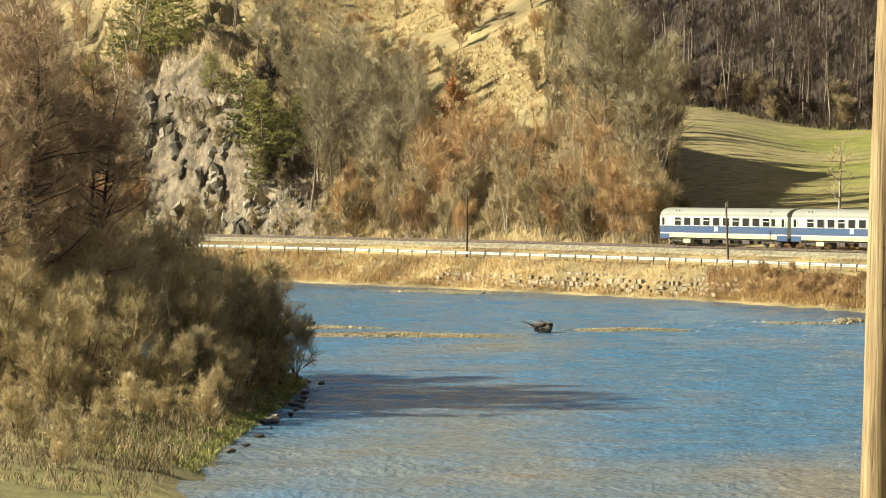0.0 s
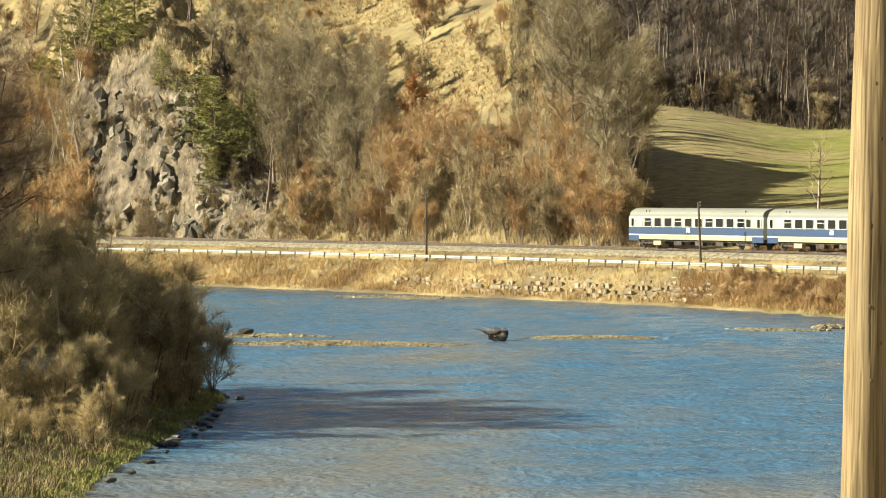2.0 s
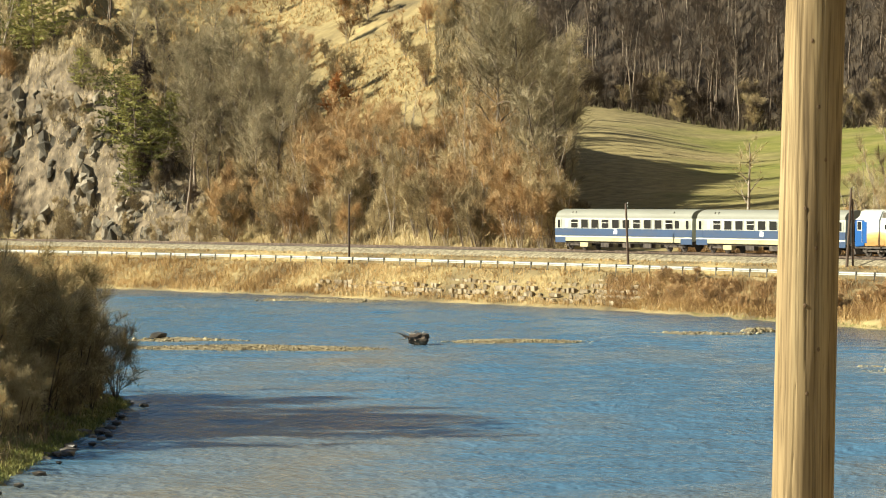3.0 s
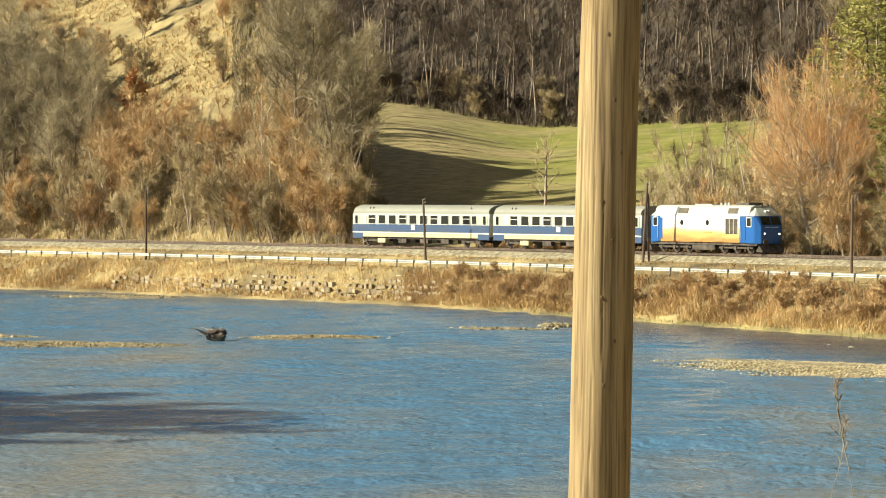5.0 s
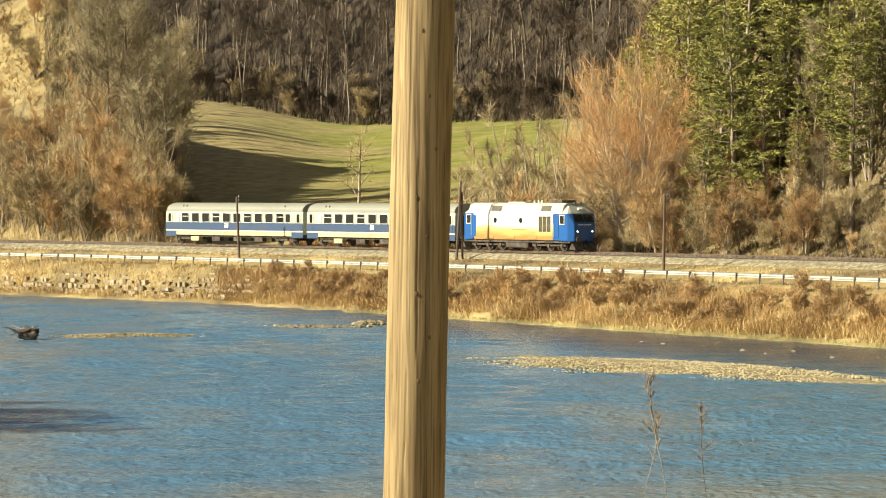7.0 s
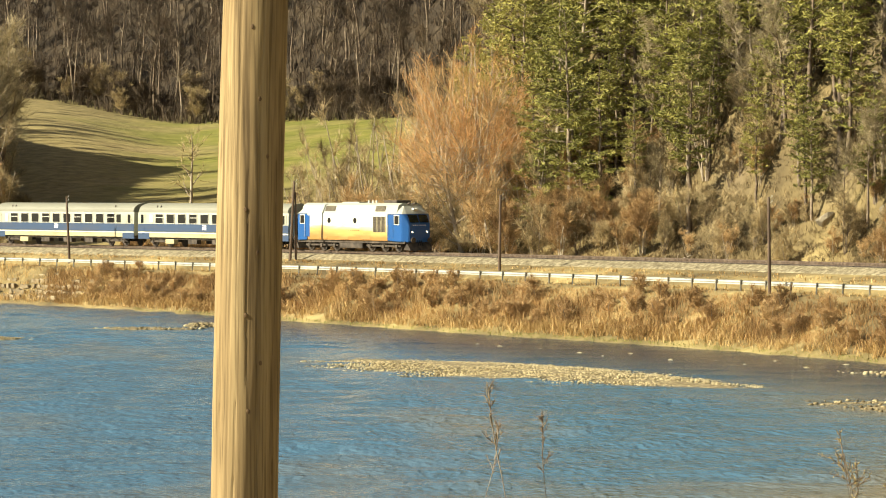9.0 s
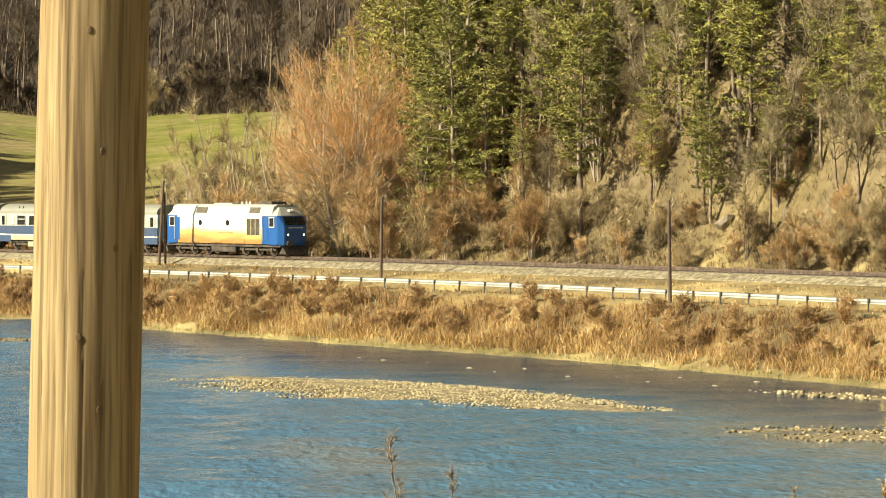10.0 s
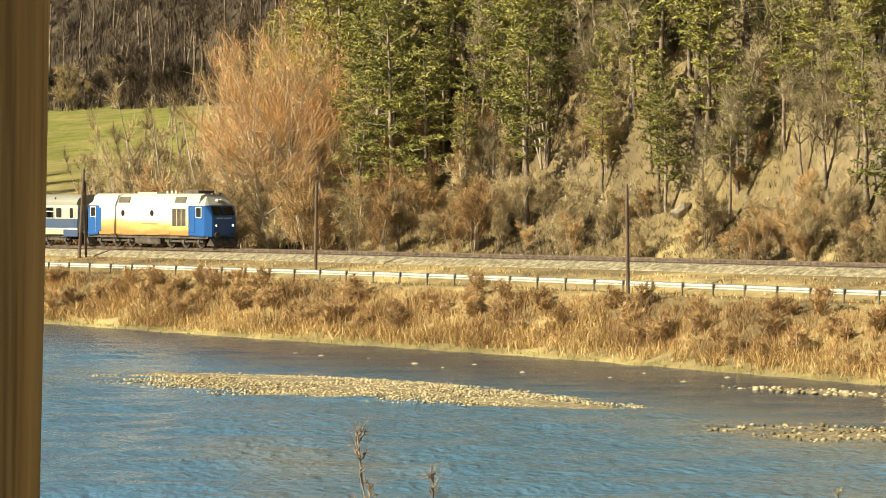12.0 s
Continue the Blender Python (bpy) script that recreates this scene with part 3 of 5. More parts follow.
TREE = [bare_plant("bare_tree", "leafless grey-brown deciduous tree on the hillside", "tree", M_BARK, M_TWIG_GREY, seed=10 + i, height=11 + i, limbs=26, subs=9, twigs=13, spread=.36, upward=.9, trunk_r=.2, crown_from=.22, twig_len=.8, twig_w=0.02) for i in range(3)]
PALE = [bare_plant("bare_tree", "slender leafless tree with pale bark", "tree", M_BARK_PALE, M_TWIG, seed=30 + i, height=9 + i, limbs=20, subs=7, twigs=11, spread=.3, upward=1.5, trunk_r=.16, crown_from=.15, twig_len=.7, twig_w=0.019, stems=2 + i) for i in range(3)]
FOREST = [bare_plant("forest_tree", "tall leafless forest tree, shade in its twig colour", "tree", M_BARK, M_TWIG_SHADED, seed=50 + i, height=17 + i, limbs=22, subs=6, twigs=7, spread=.22, upward=1.2, trunk_r=.22, crown_from=.35, twig_len=1.1, twig_w=0.038) for i in range(4)]
SHRUB = [bare_plant("shrub", "dense leafless brown shrub on the slope", "shrub", M_BARK, M_TWIG, seed=70 + i, height=4.2 + .5 * i, limbs=30, subs=7, twigs=14, spread=.5, upward=1.2, trunk_r=.09, crown_from=.08, twig_len=.55, twig_w=0.02, stems=5) for i in range(3)]
RUSTY = [bare_plant("bush", "leafless rust-brown bush behind the track", "bush", M_BARK_PALE, M_TWIG_RED, seed=80 + i, height=4.6 + .6 * i, limbs=30, subs=7, twigs=14, spread=.45, upward=1.4, trunk_r=.09, crown_from=.08, twig_len=.6, twig_w=0.02, stems=5) for i in range(3)]
OLIVE = [bare_plant("willow_shrub", "dense olive-brown willow shrub by the water", "shrub", M_BARK_DARK, M_TWIG_OLIVE, seed=90 + i, height=5.6 + .5 * i, limbs=44, subs=9, twigs=16, spread=.5, upward=1.0, trunk_r=.1, crown_from=.05, twig_len=.6, twig_w=0.017, stems=7) for i in range(3)]
PINE = [pine("pine_tree", "green pine with a rough trunk on the slope", 110 + i, 12 + 1.5 * i, 3.6, .16 + .09 * i) for i in range(4)]


def scatter(protos, n, b0, b1, w0, w1, s0, s1, group, sink=.15, squash=1.0):
    for _ in range(n):
        x, y = spot(rng.uniform(b0, b1), rng.uniform(w0, w1))
        plant(protos[rng.integers(len(protos))], x, y, rng.uniform(s0, s1), sink=sink, group=group, squash=squash)


# the strip of thicket behind the track
scatter(SHRUB + RUSTY, 70, -60, 560, 9, 20, 1.1, 1.9, "thicket behind the track")
scatter(PALE, 34, -20, 560, 12, 26, .9, 1.25, "thicket behind the track")
scatter(RUSTY, 34, 60, 480, 16, 27, 1.3, 1.9, "thicket behind the track")
scatter(SHRUB + TREE, 46, -120, 120, 22, 42, .7, 1.1, "shrubs on the slope")
for b, w, s in ((440, 22, 1.55), (490, 26, 1.5), (400, 30, 1.4), (520, 18, 1.3), (545, 24, 1.3), (470, 34, 1.5), (555, 34, 1.4), (425, 40, 1.4), (450, 46, 1.4), (500, 40, 1.4), (530, 44, 1.3), (400, 52, 1.3), (480, 54, 1.3), (545, 56, 1.2), (435, 30, 1.35)):
    x, y = spot(b, w)
    plant(TREE[int(b) % 3], x, y, s, group="trees on the spur")
scatter(SHRUB, 8, 60, 420, 44, 62, .6, 1.2, "shrubs on the slope")
# pines above the cliff
BROAD = [pine("pine_tree", "bushy dark-green pine on the rocky cliff", 140 + i, 9.5 + i, 4.6, .06 + .05 * i, 1.15) for i in range(2)]
for k, (b, w, s) in enumerate(((-485, 28, 1.1), (-452, 25, 1.15), (-420, 27, 1.2), (-388, 25, 1.05), (-352, 27, .95), (-520, 31, 1.1), (-238, 19, 1.05), (-205, 17, 1.15), (-176, 19, 1.0), (-150, 22, .9), (-215, 14, .6), (-300, 22, .55), (-128, 26, .75))):
    x, y = spot(b, w)
    plant(BROAD[k % 2], x, y, s, group="pines above the cliff")
scatter(TREE, 16, -260, -20, 26, 44, .55, .85, "shrubs on the slope")
# the wood beyond the meadow, darkened by shade put into its twig colour
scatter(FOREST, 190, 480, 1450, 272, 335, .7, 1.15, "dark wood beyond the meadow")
DIM = [bare_plant("wood_edge_shrub", "leafless shrub at the edge of the wood, shade in its colour", "shrub", M_BARK_DARK, M_TWIG_SHADED, seed=75 + i, height=4.6, limbs=26, subs=7, twigs=9, spread=.5, upward=1.1, trunk_r=.09, crown_from=.08, twig_len=.6, twig_w=0.034, stems=5) for i in range(2)]
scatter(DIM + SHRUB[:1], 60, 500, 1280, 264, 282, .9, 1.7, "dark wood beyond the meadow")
# the gully's shade is in the colour of these shrubs
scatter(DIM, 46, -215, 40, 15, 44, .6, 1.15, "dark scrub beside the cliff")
# the lone tree and scrub at the foot of the meadow
x, y = spot(885, 30)
plant(bare_plant("bare_tree", "small gnarled leafless tree on the meadow", "tree", M_BARK_PALE, M_TWIG, seed=201, height=8.5, limbs=14, subs=6, twigs=3, spread=.3, upward=.8, trunk_r=.17, crown_from=.3, twig_len=.6, twig_w=.03), x, y, 1.4)
scatter(RUSTY + SHRUB, 34, 800, 1260, 9, 26, .45, .95, "scrub at the foot of the meadow")
# the big orange-tipped willow and its neighbours
def dome_tree(name, label, seed, height, width, bark, twig_mat, limbs=95, subs=13, twigs=12, fork=.14):
    """A leafless tree whose limbs fan out to a rounded crown of fine upright twigs."""
    g = np.random.default_rng(seed)
    root = new(name)
    thick, blades = [], []
    stems = []
    for k in range(4):
        a = k * 1.57 + g.uniform(-.3, .3)
        foot = np.array([math.cos(a), math.sin(a), 0]) * .25
        top = np.array([math.cos(a) * width * .13, math.sin(a) * width * .13, height * g.uniform(.42, .55)])
        line = [foot + (top - foot) * u + np.array([math.cos(a), math.sin(a), 0]) * .5 * math.sin(u * 3.1) + g.normal(0, .08, 3) * (u > 0) for u in np.linspace(0, 1, 8)]
        for i in range(7):
            thick.append((line[i], line[i + 1], .21 - .022 * i, .188 - .022 * i))
        stems.append(line)
    for k in range(limbs):
        line = stems[k % 4]
        u = fork + (1 - fork) * g.uniform() ** .8
        i = min(int(u * 7), 6)
        p = line[i]
        # the limb's end on the dome
        el = math.asin(min(1, g.uniform(-.12, 1)))
        az = g.uniform(0, 6.28)
        rad = g.uniform(.8, 1.0)
        end = np.array([math.cos(az) * math.cos(el) * width * .5 * rad, math.sin(az) * math.cos(el) * width * .5 * rad, height * (.36 + .6 * math.sin(el) * rad)])
        mid = (p + end) / 2 + np.array([0, 0, -.05 * height * math.cos(el)]) + g.normal(0, .25, 3)
        pts = [(1 - t) ** 2 * p + 2 * t * (1 - t) * mid + t * t * end for t in np.linspace(0, 1, 7)]
        for j in range(6):
            thick.append((pts[j], pts[j + 1], .055 * (1 - j / 6.5) + .01, .055 * (1 - (j + 1) / 6.5) + .01))
        for _ in range(subs):
            t = g.uniform(.3, 1)
            j = min(int(t * 6), 5)
            o = pts[j] + (pts[j + 1] - pts[j]) * (t * 6 - j)
            outward = o - np.array([0, 0, height * .3])
            outward = outward / (np.linalg.norm(outward) + 1e-6)
            d = outward * .5 + g.normal(0, .5, 3) + np.array([0, 0, .6])
            d = d / np.linalg.norm(d)
            ln = g.uniform(.9, 2.4)
            tip = o + d * ln
            thick.append((o, tip, .02, .008))
            for _ in range(twigs):
                b0 = o + d * ln * g.uniform(.1, 1)
                e = d * .7 + g.normal(0, .5, 3) + np.array([0, 0, .25])
                e = e / np.linalg.norm(e) * g.uniform(.5, 1.4)
                side = np.cross(e, g.normal(0, 1, 3))
                side = side / (np.linalg.norm(side) + 1e-6) * .0075
                blades.append((b0 - side, b0 + side, b0 + e + side * .4, b0 + e - side * .4))
    heavy = [q for q in thick if q[2] > .022]
    light = [q for q in thick if q[2] <= .022]
    v, f = tubes(heavy, sides=6)
    mesh_arrays("trunk", v, f, bark, root, smooth=True)
    inner = []
    for p, q, r0, r1 in light:
        e = np.cross(q - p, (.31, .67, .42))
        e = e / (np.linalg.norm(e) + 1e-9)
        inner.append((p - e * r0, p + e * r0, q + e * r1, q - e * r1))
    split_at = [q[2][2] < height * g.uniform(.1, .52) for q in blades]
    inner += [q for q, k in zip(blades, split_at) if k]
    blades = [q for q, k in zip(blades, split_at) if not k]
    iv = np.array(inner).reshape(-1, 3)
    mesh_arrays("inner_crown", iv, np.arange(len(iv)).reshape(-1, 4), M_TWIG, root)
    av = np.array(blades).reshape(-1, 3)
    mesh_arrays("crown", av, np.arange(len(av)).reshape(-1, 4), twig_mat, root)
    return tagged(root, label, "tree")


x, y = spot(1362, 15)
plant(dome_tree("willow_tree", "large leafless willow with orange twig tips", 211, 20.6, 14.0, M_BARK_PALE, M_TWIG_ORANGE, limbs=120, subs=18, twigs=13), x, y, 1.0, turn=.4)
for b, w, s in ((1175, 20, 1.3), (1205, 16, 1.4), (1235, 24, 1.5), (1265, 18, 1.4), (1290, 26, 1.5), (1440, 22, 1.4), (1480, 17, 1.2), (1310, 14, 1.2), (1160, 28, 1.2)):
    x, y = spot(b, w)
    plant(PALE[int(b) % 3], x, y, s, group="thicket behind the track")
scatter(RUSTY + SHRUB, 70, 1150, 1700, 9, 24, .7, 1.3, "thicket behind the track")
scatter(PALE + RUSTY, 26, 1050, 1245, 13, 42, .75, 1.15, "scrub at the foot of the meadow")
scatter(TREE + FOREST[:2], 30, 1330, 1500, 55, 140, .7, 1.1, "bare trees on the steep slope")
# pines and bare trees of the right-hand slope
for b, w, s in ((1520, 20, 1.35), (1560, 27, 1.3), (1600, 19, 1.15), (1640, 30, 1.25), (1690, 34, 1.2), (1585, 40, 1.3), (1740, 40, 1.1), (1500, 34, 1.2), (1850, 46, 1.0), (1930, 32, .6), (2100, 34, .75), (2190, 30, .8), (2030, 50, 1.0), (1790, 50, 1.1), (2250, 40, .9)):
    x, y = spot(b, w)
    plant(PINE[int(b / 7) % 4], x, y, s, group="pines on the steep slope")
x, y = spot(1548, 17)
plant(pine("pine_tree", "broad pine with long drooping lower boughs", 131, 19, 6.2, .3, .75), x, y, 1.0, turn=.7, group="pines on the steep slope")
scatter(PINE, 40, 1450, 1900, 24, 60, .9, 1.5, "pines on the steep slope")
scatter(PINE, 34, 1480, 1860, 17, 44, .7, 1.2, "pines on the steep slope")
scatter(PINE, 40, 1860, 2420, 18, 46, .4, .85, "pines on the steep slope")
scatter(PINE, 16, 1440, 2400, 44, 80, .8, 1.3, "pines on the steep slope")
scatter(TREE + PALE, 80, 1450, 2400, 18, 80, .7, 1.3, "bare trees on the steep slope")
scatter(SHRUB + RUSTY, 60, 1600, 2350, 9, 24, .35, .8, "scrub along the track")

# the thicket on the spit
for x, y, s in ((-31, 174, .95), (-33, 170, 1.0), (-29.5, 168, .75), (-30, 162, .95), (-34, 163, 1.05), (-29, 156, .8), (-32, 155, 1.0), (-36, 157, 1.1), (-31, 149, .85), (-35, 149, 1.05), (-38, 165, 1.1), (-40, 158, 1.15), (-39, 150, 1.1), (-42, 172, 1.1), (-37, 176, 1.0), (-44, 164, 1.15), (-33, 143, .8), (-38, 143, .95), (-42, 145, 1.0), (-28.5, 172, .6), (-29, 164, .6), (-28.6, 150, .5), (-30, 143, .55), (-29.5, 137, .5), (-34, 136, .7), (-38, 135, .8), (-43, 137, .9), (-35, 129, .55), (-47, 150, 1.2), (-47, 168, 1.2), (-33, 178, .85), (-30.5, 133, .5), (-32.5, 139, .65), (-29, 145, .5), (-36, 140, .8), (-33, 126, .5), (-38, 128, .6), (-42, 130, .7), (-31, 153, .7), (-30, 158, .7)):
    plant(OLIVE[int(x * y) % 3], x, y, s * 1.3, group="thicket on the spit")
for _ in range(34):
    y = rng.uniform(100, 137)
    x = float(np.interp(y, [85, 120, 150], [-21, -24.4, -26.0])) - rng.uniform(3.0, 19)
    plant(OLIVE[rng.integers(3)], x, y, rng.uniform(.24, .46), group="thicket on the spit")
ALDER = bare_plant("alder_tree", "tall dark leafless alder with spreading twigs", "tree", M_BARK_DARK, M_TWIG_ALDER, seed=301, height=20, limbs=70, subs=12, twigs=15, spread=.3, upward=.35, trunk_r=.26, crown_from=.1, twig_len=.8, twig_w=.02, lean=.1)
for x, y, s, t in ((-39.5, 150, 1.0, .4), (-42, 162, 1.0, 3.3), (-45, 148, 1.05, 5.0), (-41.5, 142, .8, 1.2), (-47, 170, 1.1, 4.1), (-37.5, 153, .85, 2.6), (-38.5, 163, .9, .2), (-41, 155, 1.0, 5.6), (-43, 146, .95, 2.2), (-46, 160, 1.1, .9), (-40, 147, .8, 4.4), (-48, 152, 1.1, 3.0), (-44, 152, 1.05, 1.7), (-39, 157, .75, 5.1)):
    plant(ALDER, x, y, s, turn=t)
plant(ALDER, -44.5, 158, .95, turn=2.0)
for x, y, s in ((-40, 178, 1.3), (-43, 181, 1.4), (-46, 176, 1.3)):
    plant(PALE[int(-x) % 3], x, y, s, group="thicket on the spit")

# trees and shrubs round the foot of the cliff
scatter(RUSTY + PALE, 46, -720, -430, 8, 26, 1.0, 1.9, "trees beside the cliff")
HILL = [bare_plant("hillside_shrub", "leafless brown shrub on a steep slope", "shrub", M_BARK, M_TWIG, seed=470 + i, height=4.2 + .5 * i, limbs=30, subs=7, twigs=14, spread=.5, upward=1.2, trunk_r=.09, crown_from=.08, twig_len=.55, twig_w=0.02, stems=5) for i in range(2)]
scatter(HILL, 40, -470, -60, 7, 20, .4, .9, "shrubs on the cliff")
scatter(TREE + SHRUB, 26, -140, 60, 14, 40, .8, 1.3, "shrubs on the slope")
x, y = spot(-520, 24)
plant(bpy.data.objects["willow_tree"], x, y, .8, turn=1.0, label="leafless birch-like tree with orange twig tips")
# the leafy oak sapling that kept its brown leaves
x, y = spot(154, 30)
OAK = bare_plant("oak_sapling", "young oak still holding orange-brown dead leaves", "tree", M_BARK, M_LEAF, seed=401, height=5.5, limbs=24, subs=8, twigs=9, spread=.35, upward=.8, trunk_r=.1, crown_from=.15, twig_len=.3, twig_w=.14)
plant(OAK, x, y, 1.5)
# slim saplings on the near bank
SAP = bare_plant("sapling", "slim leafless sapling on the near bank", "sapling", M_BARK, M_TWIG_RED, seed=411, height=5.3, limbs=12, subs=4, twigs=3, spread=.22, upward=1.3, trunk_r=.01, crown_from=.3, twig_len=.4, twig_w=.006, split=.01)
plant(SAP, 11.2, 108, .92, turn=0.0)
plant(SAP, 12.6, 109, .72, turn=2.0)
plant(SAP, 10.6, 110, .66, turn=4.0)
M_YELLOW_LEAF = mat("withered_leaf", [(.3, .2, .06), (.5, .36, .12), (.66, .52, .22)], .5, .8, island=.6)
HAZEL = [bare_plant("waterside_shrub", "thin bare stems with withered yellow leaves on the near bank", "shrub", M_BARK, M_YELLOW_LEAF, seed=421 + i, height=4.1 - .3 * i, limbs=22, subs=5, twigs=5, spread=.4, upward=1.0, trunk_r=.02, crown_from=.25, twig_len=.1, twig_w=.04, stems=4, split=.009) for i in range(2)]
for k, (x, y, s) in enumerate(((22.0, 109, .7), (23.4, 107, .85), (24.8, 110, .95), (26.4, 108, 1.0))):
    plant(HAZEL[k % 2], x, y, s, group="shrubs on the near bank")

scatter(TREE, 14, 400, 550, 30, 60, .9, 1.4, "trees on the spur")
scatter(SHRUB, 16, 330, 540, 36, 80, .8, 1.4, "shrubs on the slope")
scatter(TREE, 16, 480, 566, 60, 190, 1.1, 1.6, "trees along the meadow")
scatter(FOREST, 36, 280, 520, 180, 320, .8, 1.2, "dark wood beyond the meadow")
scatter(HILL + RUSTY[:1], 34, 1830, 2420, 13, 36, .4, .9, "scrub on the steep slope")
for x, y, s in ((-36, 146, 1.0), (-40, 141, 1.1), (-44, 141, 1.1), (-46, 156, 1.3), (-43, 151, 1.2), (-37, 158, 1.1), (-41, 167, 1.2), (-45, 175, 1.3), (-38, 172, 1.1), (-49, 162, 1.3), (-49, 145, 1.2), (-35, 167, 1.0), (-40, 132, .9), (-45, 134, 1.0)):
    plant(OLIVE[int(x * y) % 3], x, y, s, group="thicket on the spit")
scatter(PINE, 30, 1860, 2420, 17, 42, .6, 1.1, "pines on the steep slope")


def outcrop(seed):
    """An angular, fractured block of cliff rock: slabs broken along a few planes."""
    g = random.Random(seed)
    bm = bmesh.new()
    for _ in range(4):
        c = Vector((g.uniform(-.6, .6), g.uniform(-.4, .4), g.uniform(-.5, .6)))
        ax = (g.uniform(.45, .8), g.uniform(.35, .6), g.uniform(.5, 1.0))
        pts = []
        for _ in range(13):
            d = Vector((g.gauss(0, 1), g.gauss(0, 1), g.gauss(0, 1))).normalized()
            pts.append(bm.verts.new(c + Vector((d.x * ax[0], d.y * ax[1], d.z * ax[2])) * g.uniform(.75, 1.1)))
        r = bmesh.ops.convex_hull(bm, input=pts)
        bmesh.ops.delete(bm, geom=[q for q in r["geom_interior"] if isinstance(q, bmesh.types.BMVert)], context="VERTS")
    me = bpy.data.meshes.new("rock_outcrop")
    bm.to_mesh(me)
    bm.free()
    me.materials.append(M_ROCK)
    return me


ROCKS = [outcrop(500 + i) for i in range(7)]
for n, b0, b1, w0, w1, s0, s1, lab in ((150, -450, -120, 9, 22, .6, 1.9, "angular grey rock jutting from the cliff"), (34, 1900, 2400, 18, 40, .4, 1.2, "angular tan rock jutting from the steep slope")):
    for _ in range(n):
        x, y = spot(rng.uniform(b0, b1), rng.uniform(w0, w1))
        s = rng.uniform(s0, s1)
        o = new("rock_outcrop", ROCKS[rng.integers(7)])
        o.matrix_basis = Matrix.Translation((x, y, gz(x, y) - s * .78)) @ Matrix.Rotation(rng.uniform(0, 6.28), 4, "Z") @ Matrix.Rotation(rng.uniform(-.35, .35), 4, "X") @ Matrix.Diagonal((s, s, s * rng.uniform(.8, 1.5), 1))
        tagged(o, lab, "rock", group="rocks of the cliffs")

scatter(RUSTY + PALE + TREE, 36, -780, -460, 18, 60, .9, 1.5, "trees beside the cliff")
scatter(RUSTY + SHRUB[:1], 26, -60, 330, 34, 75, .5, 1.0, "bushes on the yellow slope")
scatter(HILL + RUSTY[:1], 40, -120, 420, 66, 120, .5, 1.2, "bushes on the yellow slope")
scatter(FOREST, 30, -120, 420, 90, 150, .7, 1.0, "wood above the yellow slope")
for _ in range(24):
    y = rng.uniform(124, 176)
    x = float(np.interp(y, [120, 150, 172, 181], [-24.4, -26.0, -27.6, -31])) - rng.uniform(1.2, 4.5)
    plant(OLIVE[rng.integers(3)], x, y, rng.uniform(.28, .5), group="thicket on the spit")
scatter(TREE, 44, 1680, 2450, 14, 50, .5, .95, "bare trees on the steep slope")
scatter(PINE, 26, 1700, 2400, 22, 62, .6, 1.15, "pines on the steep slope")
scatter(HILL, 120, 1650, 2450, 11, 52, .45, 1.05, "scrub on the steep slope")
scatter(PINE, 12, 1330, 1450, 30, 75, .7, 1.1, "pines on the steep slope")
scatter(HILL, 14, 1310, 1430, 30, 80, .7, 1.2, "scrub on the steep slope")


# ---- the train ----
def paint(name, col, rough=.35, dirt=.5, scale=.6):
    d = tuple(c * (1 - dirt) + k * dirt * .6 for c, k in zip(col, (.22, .17, .1)))
    return mat(name, [d, col, tuple(min(.9, c * 1.08) for c in col)], scale, rough, spec=.5, stretch=(.4, 1, 1.6))


M_CREAM = paint("cream_paint", (.45, .45, .35), dirt=.3)
M_BLUE_BAND = paint("blue_grey_paint", (.045, .075, .135), dirt=.25)
M_BEIGE = paint("beige_paint", (.48, .42, .24), dirt=.45)
M_ROOF = paint("grey_roof_paint", (.22, .215, .16), .6, .3)
M_LOCO_BLUE = paint("loco_blue_paint", (.012, .085, .27), .3, .1)
M_LOCO_ROOF = paint("loco_pale_roof", (.42, .42, .34), .5, .25)
M_UNDER = mat("under_gear", [(.03, .025, .02), (.075, .06, .045), (.14, .11, .08)], 2, .75)
M_WHEEL = mat("wheel_steel", [(.06, .05, .04), (.14, .11, .085)], 4, .5, .5)
M_RUBBER = mat("gangway_rubber", [(.012, .012, .012), (.03, .03, .03)], 3, .8)
M_TRIM = mat("pale_trim", [(.6, .57, .48), (.74, .7, .6)], 2, .5)
M_GRILLE = mat("grille_metal", [(.05, .042, .03), (.13, .11, .07)], 4, .6, .3)
M_INSIGNIA = mat("white_marking", [(.75, .75, .72), (.85, .85, .82)], 2, .5)


def glass_mat():
    m = bpy.data.materials.new("tinted_glass")
    m.use_nodes = True
    b = m.node_tree.nodes["Principled BSDF"]
    b.inputs["Base Color"].default_value = (.012, .014, .014, 1)
    b.inputs["Roughness"].default_value = .06
    return m


M_GLASS = glass_mat()


